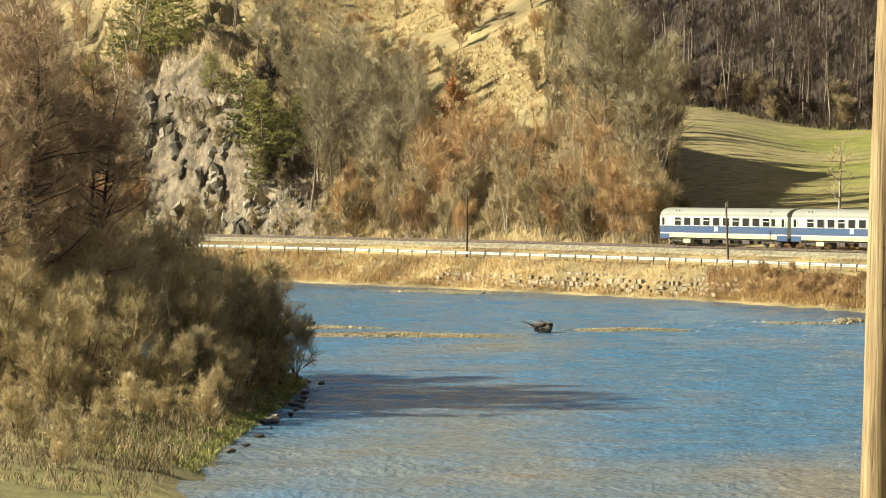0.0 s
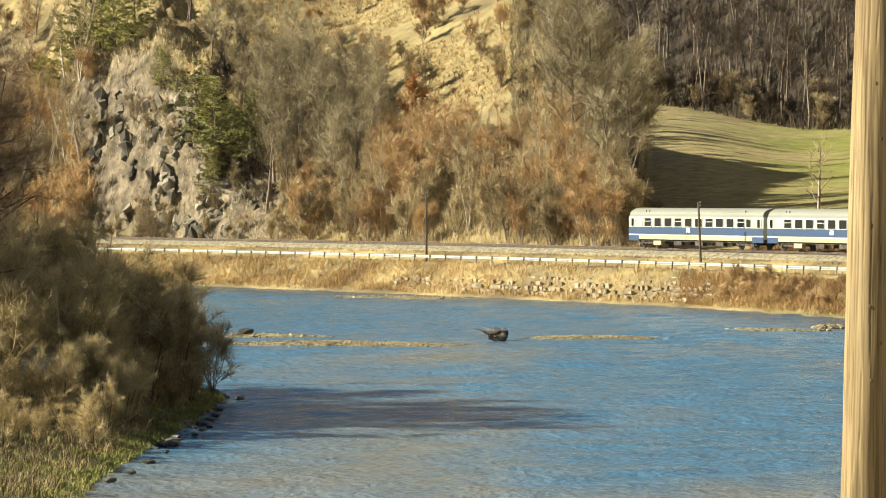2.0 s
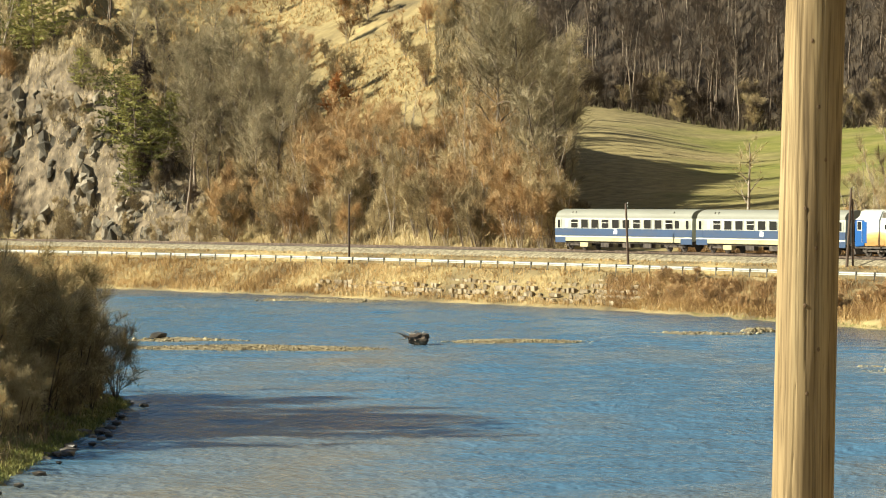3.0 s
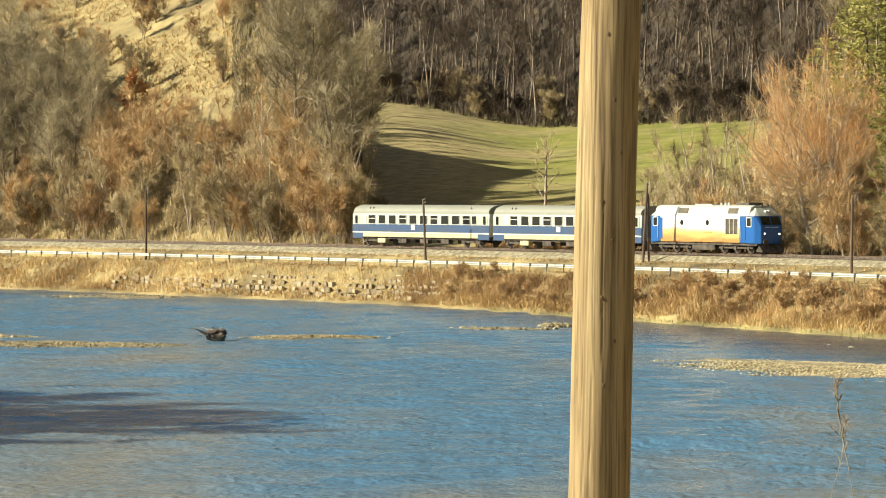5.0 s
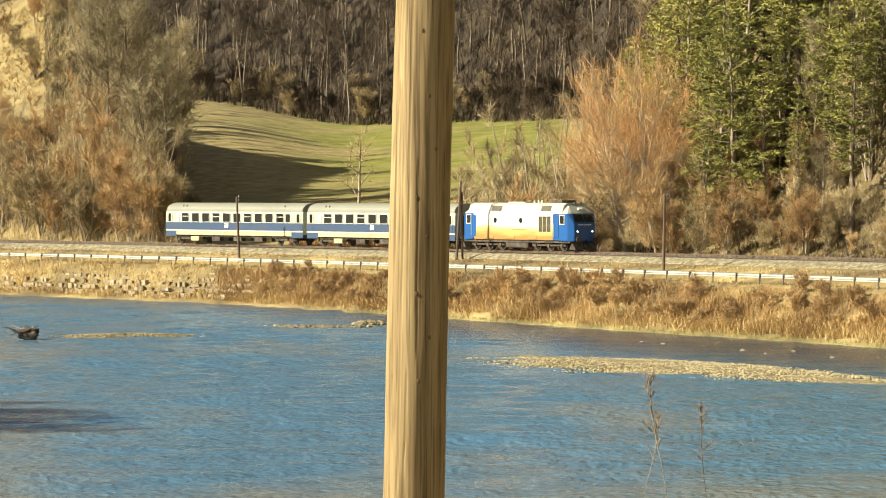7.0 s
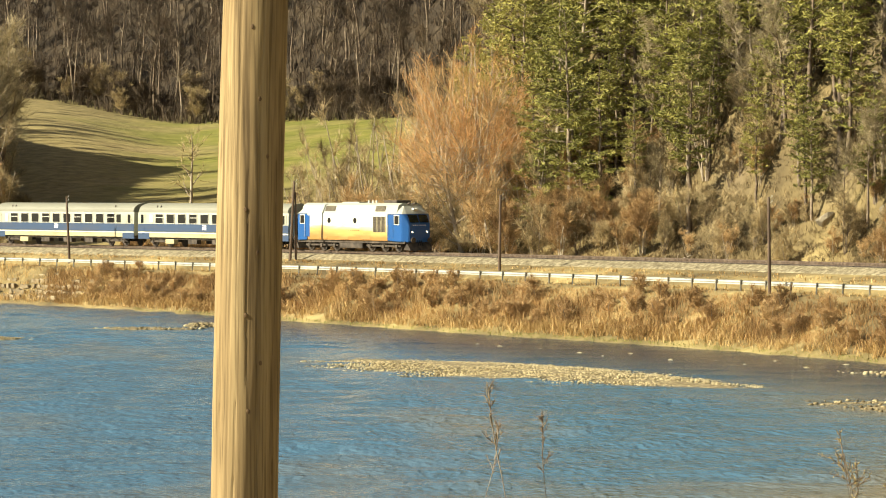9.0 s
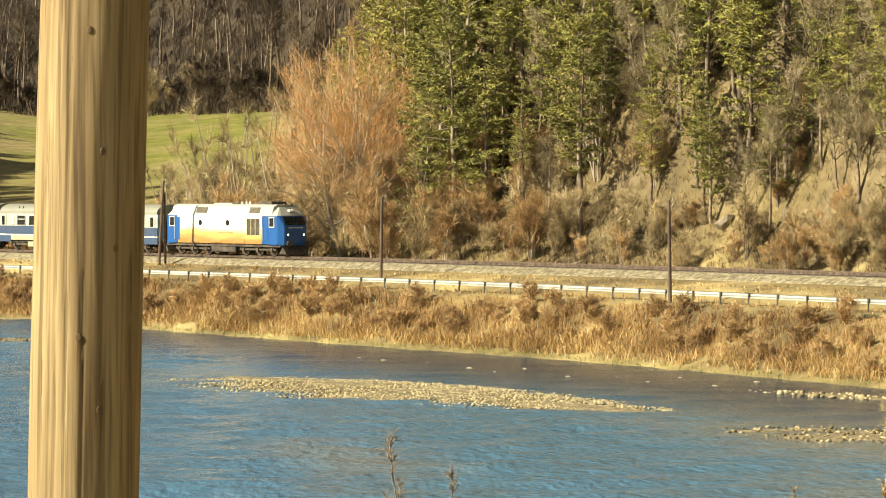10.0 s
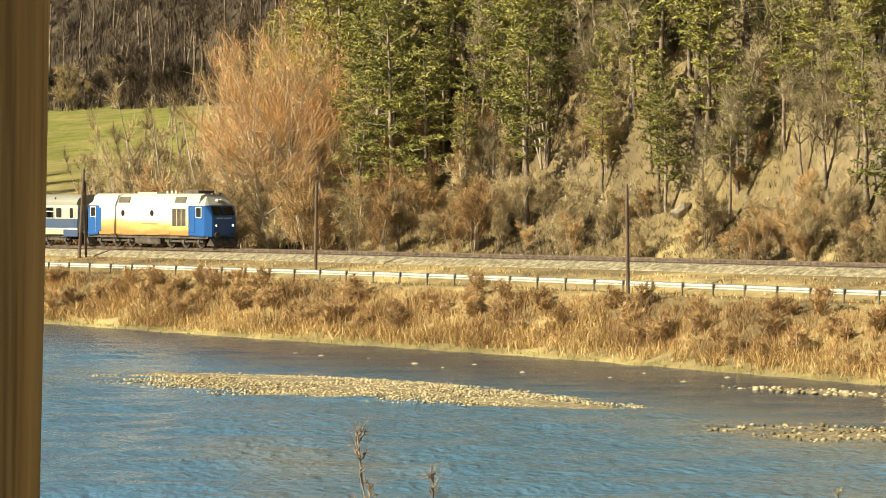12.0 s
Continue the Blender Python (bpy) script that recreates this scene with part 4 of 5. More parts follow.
def desert_mat():
    """White body paint with a sand-coloured drawing that rises unevenly from the sill."""
    m = paint("loco_sand_livery", (.72, .7, .58), .3, .12)
    n, l = m.node_tree.nodes, m.node_tree.links
    b = n["Principled BSDF"]
    base = b.inputs["Base Color"].links[0].from_socket
    sep, t, k, r, x = n.new("ShaderNodeSeparateXYZ"), n.new("ShaderNodeTexNoise"), n.new("ShaderNodeMath"), n.new("ShaderNodeValToRGB"), n.new("ShaderNodeMix")
    mp = n.new("ShaderNodeMapping")
    mp.inputs["Scale"].default_value = (.16, .2, .9)
    l.new(n["Texture Coordinate"].outputs["Object"], mp.inputs[0])
    l.new(mp.outputs[0], t.inputs["Vector"])
    t.inputs["Scale"].default_value, t.inputs["Detail"].default_value = 2.2, 5
    l.new(n["Texture Coordinate"].outputs["Object"], sep.inputs[0])
    k.operation = "MULTIPLY_ADD"
    l.new(t.outputs[0], k.inputs[0])
    k.inputs[1].default_value = -.9
    hz = n.new("ShaderNodeMath")
    hz.operation = "MULTIPLY"
    hz.inputs[1].default_value = .62
    l.new(sep.outputs[2], hz.inputs[0])
    l.new(hz.outputs[0], k.inputs[2])
    l.new(k.outputs[0], r.inputs[0])
    e = r.color_ramp.elements
    e.new(.5)
    e.new(.6)
    for q, (p, c, a) in zip(e, ((.3, (.42, .22, .07), 1), (.62, (.62, .38, .12), 1), (.86, (.8, .62, .3), .8), (1.0, (.86, .8, .62), 0))):
        q.position, q.color = p, (*c, a)
    x.data_type = "RGBA"
    l.new(r.outputs[1], x.inputs["Factor"])
    l.new(base, x.inputs[6])
    l.new(r.outputs[0], x.inputs[7])
    l.new(x.outputs[2], b.inputs["Base Color"])
    return m


def shell(profile, x0, x1, closed=False, ends=True, taper=0.0):
    """A sheet through (y, z) points, swept along x; both ends capped with a fan."""
    bm = bmesh.new()
    a = [bm.verts.new((x0, y, z)) for y, z in profile]
    b = [bm.verts.new((x1, y, z)) for y, z in profile]
    k = len(profile)
    for i in range(k if closed else k - 1):
        bm.faces.new((a[i], a[(i + 1) % k], b[(i + 1) % k], b[i]))
    if ends:
        bm.faces.new(a[::-1])
        bm.faces.new(b)
    bmesh.ops.recalc_face_normals(bm, faces=bm.faces[:])
    return bm


def make_bogie(parent, x, axles, wheel_r, label=""):
    bog = new("bogie")
    bog.parent = parent
    bog.location = (x, 0, 0)
    span = (len(axles) - 1) and (axles[-1] - axles[0])
    for s in (-1, 1):
        bm = bmesh.new()
        box(bm, axles[0] - .55, axles[-1] + .55, s * 1.02 - .07, s * 1.02 + .07, .42, .62, .03)
        for a in axles:
            box(bm, a - .17, a + .17, s * 1.06 - .12, s * 1.06 + .12, .3, .62, .04)
            rod(bm, (a - .3, s * 1.1, .6), (a - .3, s * 1.1, .86), .09, .09, 8)
            rod(bm, (a + .3, s * 1.1, .6), (a + .3, s * 1.1, .86), .09, .09, 8)
        box(bm, -.5, .5, s * 1.0 - .1, s * 1.0 + .1, .6, .9, .03)
        part("side_frame", bm, M_UNDER, bog)
        for a in axles:
            bm = bmesh.new()
            rod(bm, (a, s * .72, wheel_r), (a, s * .86, wheel_r), wheel_r, wheel_r, 20)
            rod(bm, (a, s * .86, wheel_r), (a, s * .95, wheel_r), wheel_r * .35, wheel_r * .3, 12)
            part("wheel", bm, M_WHEEL, bog)
    return bog


COACH = 24.3


def build_coach():
    c = new("passenger_coach")
    L = COACH / 2 - .25
    side = [(-1.38, 1.02), (-1.41, 1.5), (-1.41, 2.95), (-1.38, 3.2)]
    side_r = [(-y, z) for y, z in side[::-1]]
    arch = [(1.38 * math.cos(t), 3.2 + .85 * math.sin(t) ** .85) for t in np.linspace(.0, math.pi, 15)][1:-1]
    bm = shell([(-1.36, 1.0), *[(y * .985, z) for y, z in side[1:]], *[(y * .985, z) for y, z in side_r[:-1]], (1.36, 1.0)], -L, L, closed=True)
    part("body", bm, M_CREAM, c)
    roof = shell([(-1.385, 3.2), *[(y, z) for y, z in arch[::-1]], (1.385, 3.2)], -L + .12, L - .12, closed=True)
    part("roof", roof, M_ROOF, c, "dirty grey curved roof")
    for s in (-1, 1):
        y0, y1 = (s * 1.40, s * 1.432) if s > 0 else (s * 1.432, s * 1.40)
        box_part("blue_band", (-L, L, y0, y1, 1.42, 2.12), M_BLUE_BAND, c, .006, "blue-grey painted band")
        box_part("lower_stripe", (-L, L, y0, y1, 1.28, 1.36), M_TRIM, c, .006)
        box_part("skirt", (-L + 1.9, L - 1.9, y0 * .985, y1 * .985, .88, 1.26), M_BEIGE, c, .02, "dirty beige skirt")
        for e in (-1, 1):
            xs = sorted((e * (L - 1.9), e * L))
            box_part("end_skirt", (*xs, y0 * .98, y1 * .98, .72, 1.27), M_BLUE_BAND, c, .02)
        # saloon windows with frames; every third has a drop light
        for i in range(10):
            xw = -L + 3.55 + i * 1.83
            win = box_part("window", (xw - .6, xw + .6, *sorted((s * 1.40, s * 1.424)), 2.2, 3.02), M_GLASS, c, .05)
            fr = bmesh.new()
            for dims in ((xw - .64, xw - .59), (xw + .59, xw + .64)):
                box(fr, *dims, *sorted((s * 1.395, s * 1.436)), 2.16, 3.06)
            for dz in ((2.15, 2.2), (3.02, 3.07)):
                box(fr, xw - .64, xw + .64, *sorted((s * 1.395, s * 1.436)), *dz)
            part("window_frame", fr, M_TRIM, win)
            if i % 3 == 0:
                box_part("drop_light_bar", (xw - .6, xw + .6, *sorted((s * 1.41, s * 1.44)), 2.68, 2.73), M_TRIM, win)
        for xw, wd, z0 in ((-L + 2.2, .3, 2.25), (L - 2.5, .32, 2.25), (L - 4.1 + .35, .3, 2.2)):
            box_part("window", (xw - wd, xw + wd, *sorted((s * 1.40, s * 1.424)), z0, 2.98), M_TRIM if wd == .3 and z0 == 2.25 else M_GLASS, c, .04)
        for e in (-1, 1):
            xd = e * (L - .75)
            door = box_part("door", (xd - .42, xd + .42, *sorted((s * 1.395, s * 1.43)), 1.3, 3.1), M_CREAM, c, .03)
            box_part("door_window", (xd - .2, xd + .2, *sorted((s * 1.41, s * 1.445)), 2.2, 2.98), M_GLASS, door, .05)
            box_part("door_lower_panel", (xd - .41, xd + .41, *sorted((s * 1.41, s * 1.442)), 1.42, 2.12), M_BLUE_BAND, door)
        bm = bmesh.new()
        for dx, dz, w, h in ((-.25, 1.62, .2, .3), (.1, 1.62, .34, .42), (-.1, 1.98, .5, .09)):
            box(bm, dx - w / 2 - 1, dx + w / 2 - 1, *sorted((s * 1.43, s * 1.44)), dz, dz + h)
        part("emblem", bm, M_INSIGNIA, c, "plain white emblem patch")
        for xb in (-6.9, -3.2, .6, 4.2):
            box_part("equipment_box", (xb - .7, xb + .7, *sorted((s * .75, s * 1.25)), .3, .75), M_BEIGE if xb in (-6.9,) else M_UNDER, c, .05)
    box_part("underframe", (-L, L, -1.2, 1.2, .7, 1.05), M_UNDER, c)
    for e in (-1, 1):
        g = sorted((e * L, e * (COACH / 2 + .1)))
        box_part("gangway", (*g, -.6, .6, 1.05, 3.2), M_RUBBER, c, .05)
        for s in (-1, 1):
            bm = bmesh.new()
            rod(bm, (e * L, s * .87, 1.02), (e * (L + .38), s * .87, 1.02), .09, .09, 10)
            rod(bm, (e * (L + .36), s * .87, 1.02), (e * (L + .42), s * .87, 1.02), .22, .22, 14)
            part("buffer", bm, M_UNDER, c)
        make_bogie(c, e * 8.6, (-1.25, 1.25), .46)
    for xv in (-9, -8.4, 8.6):
        bm = bmesh.new()
        rod(bm, (xv, -1.2, 3.6), (xv, -1.15, 3.82), .05, .05, 6)
        part("roof_vent", bm, M_UNDER, c)
    return tagged(c, "cream and blue passenger coach with a grey roof on rails", "railway coach", group="coaches of the train")


LOCO = 17.0


def build_loco():
    c = new("diesel_locomotive")
    L = LOCO / 2 - .35
    white = desert_mat()
    prof = [(-1.42, .95), (-1.47, 1.3), (-1.45, 3.15), (-1.2, 3.9), (-.8, 4.1), (.8, 4.1), (1.2, 3.9), (1.45, 3.15), (1.47, 1.3), (1.42, .95)]
    low = [(-1.42, .95), (-1.47, 1.3), (-1.45, 3.2), (1.45, 3.2), (1.47, 1.3), (1.42, .95)]
    part("body", shell(low, -L + 2.0, L - 2.6, closed=True), white, c, "white body with a sand-coloured drawing")
    part("roof", shell([(-1.45, 3.2), (-1.2, 3.95), (-.8, 4.12), (.8, 4.12), (1.2, 3.95), (1.45, 3.2)], -L + 1.1, L - 1.3, closed=True), M_LOCO_ROOF, c, "pale grey sloped roof")
    for e in (1, -1):
        # cab: raked nose with a bevelled windscreen band
        bm = bmesh.new()
        x0, xm, xn = e * (L - 2.6 if e > 0 else L - 2.0), e * (L - .55), e * L
        hull = [(x0, y, z) for y in (-1.46, 1.46) for z in (.95, 3.2)] + [(xm, y, z) for y in (-1.44, 1.44) for z in (.85, 3.2)] + \
               [(xn, y, z) for y in (-1.08, 1.08) for z in (.85, 2.4)] + [(xm + e * .12, y, 3.25) for y in (-1.06, 1.06)]
        vs = [bm.verts.new(q) for q in hull]
        bmesh.ops.convex_hull(bm, input=vs)
        bmesh.ops.bevel(bm, geom=bm.edges[:], offset=.05, segments=2, affect="EDGES")
        cab = part("cab", bm, M_LOCO_BLUE, c, "glossy blue cab")
        bm = bmesh.new()
        hull = [(xm + e * .1, y, z) for y in (-1.06, 1.06) for z in (3.24,)] + [(x0, y, z) for y, z in ((-1.45, 3.2), (1.45, 3.2), (-1.0, 4.0), (1.0, 4.0))] + [(xm - e * .5, y, 3.88) for y in (-.85, .85)] + [(xm, y, 3.21) for y in (-1.43, 1.43)]
        vs = [bm.verts.new(q) for q in hull]
        bmesh.ops.convex_hull(bm, input=vs)
        part("cab_roof", bm, M_LOCO_ROOF, c)
        for s in (-1, 1):
            bm = bmesh.new()
            a0, a1 = sorted((s * .07, s * 1.0))
            corners = [(xn + e * .012 - e * .02, a0, 2.5), (xn + e * .012 - e * .02, a1, 2.5), (xm + e * .2, a1 * (1 if s < 0 else .98), 3.15), (xm + e * .2, a0, 3.15)]
            base = [bm.verts.new(q) for q in corners]
            top = [bm.verts.new((q[0] + e * .03, q[1], q[2] + .01)) for q in corners]
            bm.faces.new(top)
            for i in range(4):
                bm.faces.new((base[i], base[(i + 1) % 4], top[(i + 1) % 4], top[i]))
            part("windscreen", bm, M_GLASS, cab)
            sw = sorted((e * (L - 1.55), e * (L - .95)))
            win = box_part("cab_side_window", (*sw, *sorted((s * 1.44, s * 1.47)), 2.35, 3.05), M_GLASS, cab, .04)
            fr = bmesh.new()
            for q in ((sw[0] - .06, sw[0]), (sw[1], sw[1] + .06)):
                box(fr, *q, *sorted((s * 1.44, s * 1.485)), 2.29, 3.11)
            for q in ((2.29, 2.35), (3.05, 3.11)):
                box(fr, *sw, *sorted((s * 1.44, s * 1.485)), *q)
            part("window_frame", fr, M_TRIM, win)
            dx = e * (L - 2.05)
            box_part("cab_door", (*sorted((dx - .3, dx + .3)), *sorted((s * 1.455, s * 1.475)), 1.2, 3.05), M_LOCO_BLUE, cab, .02)
            bm = bmesh.new()
            rod(bm, (dx - .36, s * 1.52, 1.2), (dx - .36, s * 1.52, 2.4), .02, .02, 6)
            part("handrail", bm, M_TRIM, cab)
            # lamps
            lamp = bmesh.new()
            rod(lamp, (xn - e * .02, s * .78, 1.72), (xn + e * .05, s * .78, 1.72), .12, .11, 16)
            part("lamp_bezel", lamp, M_GRILLE, cab)
            bm = bmesh.new()
            rod(bm, (xn + e * .04, s * .78, 1.72), (xn + e * .065, s * .78, 1.72), .065, .06, 16)
            part("headlight", bm, M_LAMP if e > 0 else M_GLASS, cab, "lit round headlight" if e > 0 else "")
            bm = bmesh.new()
            rod(bm, (xn - e * .3, s * .87, 1.02), (xn + e * .3, s * .87, 1.02), .09, .09, 10)
            rod(bm, (xn + e * .28, s * .87, 1.02), (xn + e * .35, s * .87, 1.02), .23, .23, 16)
            part("buffer", bm, M_UNDER, c)
        bm = bmesh.new()
        for s in (-.12, .12):
            rod(bm, (xm - e * .25, s, 3.62), (xm + e * .05, s, 3.6), .11, .1, 12)
        part("top_lamp", bm, M_TRIM, cab)
        bm = bmesh.new()
        for yb in (-.62, -.42, -.22, .05, .25, .45, .62):
            box(bm, *sorted((xn, xn + e * .015)), yb - .07, yb + .07, 2.24, 2.31)
        part("lettering_bars", bm, M_INSIGNIA, cab, "row of small white marking bars")
        bm = bmesh.new()
        hull = [(xn - e * .1, y, .75) for y in (-1.25, 1.25)] + [(xn + e * .25, y, .16) for y in (-1.1, 1.1)] + [(xn - e * .5, y, .2) for y in (-1.3, 1.3)]
        bmesh.ops.convex_hull(bm, input=[bm.verts.new(q) for q in hull])
        part("snow_plough", bm, M_UNDER, c)
        bm = bmesh.new()
        for yy in (-.2, 0, .2):
            rod(bm, (xn, yy, 1.0), (xn + e * .18, yy, .55), .03, .03, 6)
        part("coupling_hose", bm, M_RUBBER, c)
    for s in (-1, 1):
        for xp in (-2.9, .9):
            bm = bmesh.new()
            rod(bm, (xp, s * 1.44, 2.62), (xp, s * 1.475, 2.62), .24, .24, 18)
            port = part("porthole", bm, M_GLASS, c)
        xg0, xg1 = L - 4.6, L - 2.85
        gr = box_part("air_grille", (xg0, xg1, *sorted((s * 1.44, s * 1.475)), 1.65, 2.98), M_GRILLE, c, .01, "dark louvred air grille")
        for k in range(4):
            xs = xg0 + (xg1 - xg0) * k / 3
            box_part("grille_rib", (xs - .035, xs + .035, *sorted((s * 1.45, s * 1.495)), 1.62, 3.0), M_BEIGE, gr)
        for k in range(9):
            z = 1.72 + k * .145
            box_part("louvre", (xg0 + .04, xg1 - .04, *sorted((s * 1.45, s * 1.485)), z, z + .05), M_UNDER, gr)
        for xr, w in ((-3.6, 1.5), (L - 4.4, 1.4)):
            bm = bmesh.new()
            v = [bm.verts.new(q) for q in ((xr, s * 1.38, 3.42), (xr + w, s * 1.38, 3.42), (xr + w, s * 1.225, 3.88), (xr, s * 1.225, 3.88))]
            w2 = [bm.verts.new((q.co.x, q.co.y + s * .03, q.co.z + .012)) for q in v]
            bm.faces.new(w2)
            for i in range(4):
                bm.faces.new((v[i], v[(i + 1) % 4], w2[(i + 1) % 4], w2[i]))
            part("roof_grille", bm, M_GRILLE, c)
        bm = bmesh.new()
        for k in range(7):
            box(bm, -.4 + k * .3, -.22 + k * .3, *sorted((s * 1.462, s * 1.475)), 1.78, 1.85)
        part("marking_bars", bm, M_GRILLE, c)
        for k in range(3):
            box_part("access_panel", (-4.6 + 3.2 * k, -3.2 + 3.2 * k, *sorted((s * 1.46, s * 1.474)), 1.02, 1.5), white, c, .01)
    box_part("exhaust_hood", (L - 4.0, L - 2.2, -.75, .75, 4.05, 4.36), M_UNDER, c, .06, "dark roof hood")
    box_part("roof_fan_housing", (-2.0, 0.5, -.7, .7, 4.08, 4.22), M_LOCO_ROOF, c, .05)
    for xh in (1.4, 2.0, 2.5):
        bm = bmesh.new()
        rod(bm, (xh, -.3, 4.1), (xh, -.3, 4.34), .1, .1, 10)
        part("roof_vent", bm, M_TRIM, c)
    bm = bmesh.new()
    rod(bm, (L - 1.6, -.3, 4.0), (L - .9, -.3, 4.12), .05, .09, 8)
    rod(bm, (L - 1.6, .3, 4.0), (L - .9, .3, 4.12), .05, .09, 8)
    part("horn", bm, M_UNDER, c)
    box_part("underframe", (-L + .3, L - .3, -1.3, 1.3, .72, .98), M_UNDER, c)
    box_part("fuel_tank", (-1.7, 1.7, -1.25, 1.25, .25, .75), M_UNDER, c, .12)
    for e in (-1, 1):
        make_bogie(c, e * 4.5, (-1.9, 0, 1.9), .55)
    return tagged(c, "blue and white diesel locomotive with sand drawing and lit headlights", "locomotive")


def lamp_mat():
    m = bpy.data.materials.new("headlight_glow")
    m.use_nodes = True
    b = m.node_tree.nodes["Principled BSDF"]
    b.inputs["Emission Color"].default_value, b.inputs["Emission Strength"].default_value = (1, .97, .88, 1), 3
    return m


M_LAMP = lamp_mat()


def on_track(x_rear, length, start=0.0):
    """The pose of a vehicle whose ends both lie on the track's middle line, start metres on from x_rear."""
    x, run = x_rear, 0.0
    ends = []
    for target in (start, start + length):
        while run < target:
            h = heading(x)
            x += .01 * h.x
            run += .01
        ends.append(Vector((*along(x), 5.1)))
    d = ends[1] - ends[0]
    return Matrix.Translation((ends[0] + ends[1]) / 2) @ Matrix.Rotation(math.atan2(d.y, d.x), 4, "Z")


x_rear = spot(560, 0)[0]
coach = build_coach()
coach.matrix_basis = on_track(x_rear, COACH, 0)
copy_thing(coach, on_track(x_rear, COACH, COACH + .2))
loco = build_loco()
loco.matrix_basis = on_track(x_rear, LOCO, 2 * COACH + .6)


# ---- stones, gravel and driftwood ----
def pebble_mesh(seed, flat=.55):
    g = random.Random(seed)
    bm = bmesh.new()
    bmesh.ops.create_icosphere(bm, subdivisions=1, radius=1)
    for q in bm.verts:
        q.co *= g.uniform(.75, 1.15)
        q.co.z *= flat
    me = bpy.data.meshes.new("stone")
    bm.to_mesh(me)
    bm.free()
    return me


def pebbles(name, xs, ys, zs, sizes, material, parent=None):
    """Many small stones in one mesh of kind stuff."""
    t = (1 + 5 ** .5) / 2
    base = np.array([(-1, t, 0), (1, t, 0), (-1, -t, 0), (1, -t, 0), (0, -1, t), (0, 1, t), (0, -1, -t), (0, 1, -t), (t, 0, -1), (t, 0, 1), (-t, 0, -1), (-t, 0, 1)]) / 1.9
    tri = np.array([(0, 11, 5), (0, 5, 1), (0, 1, 7), (0, 7, 10), (0, 10, 11), (1, 5, 9), (5, 11, 4), (11, 10, 2), (10, 7, 6), (7, 1, 8), (3, 9, 4), (3, 4, 2), (3, 2, 6), (3, 6, 8), (3, 8, 9), (4, 9, 5), (2, 4, 11), (6, 2, 10), (8, 6, 7), (9, 8, 1)])
    n = len(xs)
    sc = np.stack([sizes * rng.uniform(.8, 1.4, n), sizes * rng.uniform(.7, 1.2, n), sizes * rng.uniform(.4, .8, n)], -1)
    a = rng.uniform(0, 6.28, n)
    v = base[None] * sc[:, None] * rng.uniform(.85, 1.15, (n, 12, 1))
    rot = np.stack([v[..., 0] * np.cos(a)[:, None] - v[..., 1] * np.sin(a)[:, None], v[..., 0] * np.sin(a)[:, None] + v[..., 1] * np.cos(a)[:, None], v[..., 2]], -1)
    rot = rot + np.stack([xs, ys, zs], -1)[:, None]
    f = tri[None] + (np.arange(n) * 12)[:, None, None]
    return tagged(mesh_arrays(name, rot.reshape(-1, 3), f.reshape(-1, 3), material, parent), kind="stuff")


def on_water(b, y):
    """The place on the water at bearing b whose depression is that of row y."""
    d = 6163 * 10.4 / (y - 340)
    return (b - 784) / 6163 * d, d


M_GRAVEL = mat("gravel_bed", [(.09, .07, .036), (.2, .16, .085), (.34, .28, .155)], 3, .9, bump=.05, bscale=9)


def gravel_bar(cx, cy, half, wide, turn, height, n, size, label, ragged=.25):
    bar = new("gravel_bar")
    bar.location = (cx, cy, 0)
    bar.rotation_euler = (0, 0, turn)
    k, rings = 72, 8
    v, f = [(0, 0, height)], []
    for r in range(1, rings + 1):
        q = r / rings
        for i in range(k):
            t = 2 * math.pi * i / k
            e = 1 + ragged * noise.noise((math.cos(t) * 1.8 + cx, math.sin(t) * 1.8, cy)) + ragged * .5 * noise.noise((math.cos(t) * 6, math.sin(t) * 6 + cy, cx))
            ct, st = math.cos(t), math.sin(t)
            xx, yy = half * math.copysign(abs(ct) ** 1.25, ct) * e, wide * math.copysign(abs(st) ** 1.1, st) * e * (1 - .35 * ct)
            v.append((xx * q, yy * q, height * (1 - q ** 2) * (1 + .5 * noise.noise((xx * q * .5, yy * q * .5, cx))) - .12 * q ** 4))
    for i in range(k):
        f.append((0, 1 + i, 1 + (i + 1) % k))
    for r in range(rings - 1):
        for i in range(k):
            f.append((1 + r * k + i, 1 + (r + 1) * k + i, 1 + (r + 1) * k + (i + 1) % k, 1 + r * k + (i + 1) % k))
    mound = part("mound", (v, f), M_GRAVEL, bar)
    t, q = rng.uniform(0, 6.28, n), rng.uniform(0, 1, n) ** .55 * 1.12
    xs, ys = half * np.sign(np.cos(t)) * np.abs(np.cos(t)) ** 1.25 * q, wide * np.sin(t) * q * (1 - .35 * np.cos(t))
    keep = (q < .95) | (rng.uniform(0, 1, n) < .5)
    xs, ys, q = xs[keep], ys[keep], q[keep]
    pebbles("gravel", xs, ys, np.maximum(height * (1 - q ** 2), -.02), rng.uniform(.4, 1, len(xs)) ** 2 * size, M_STONE, bar)
    return tagged(bar, label, "gravel bar", group="gravel bars in the river")


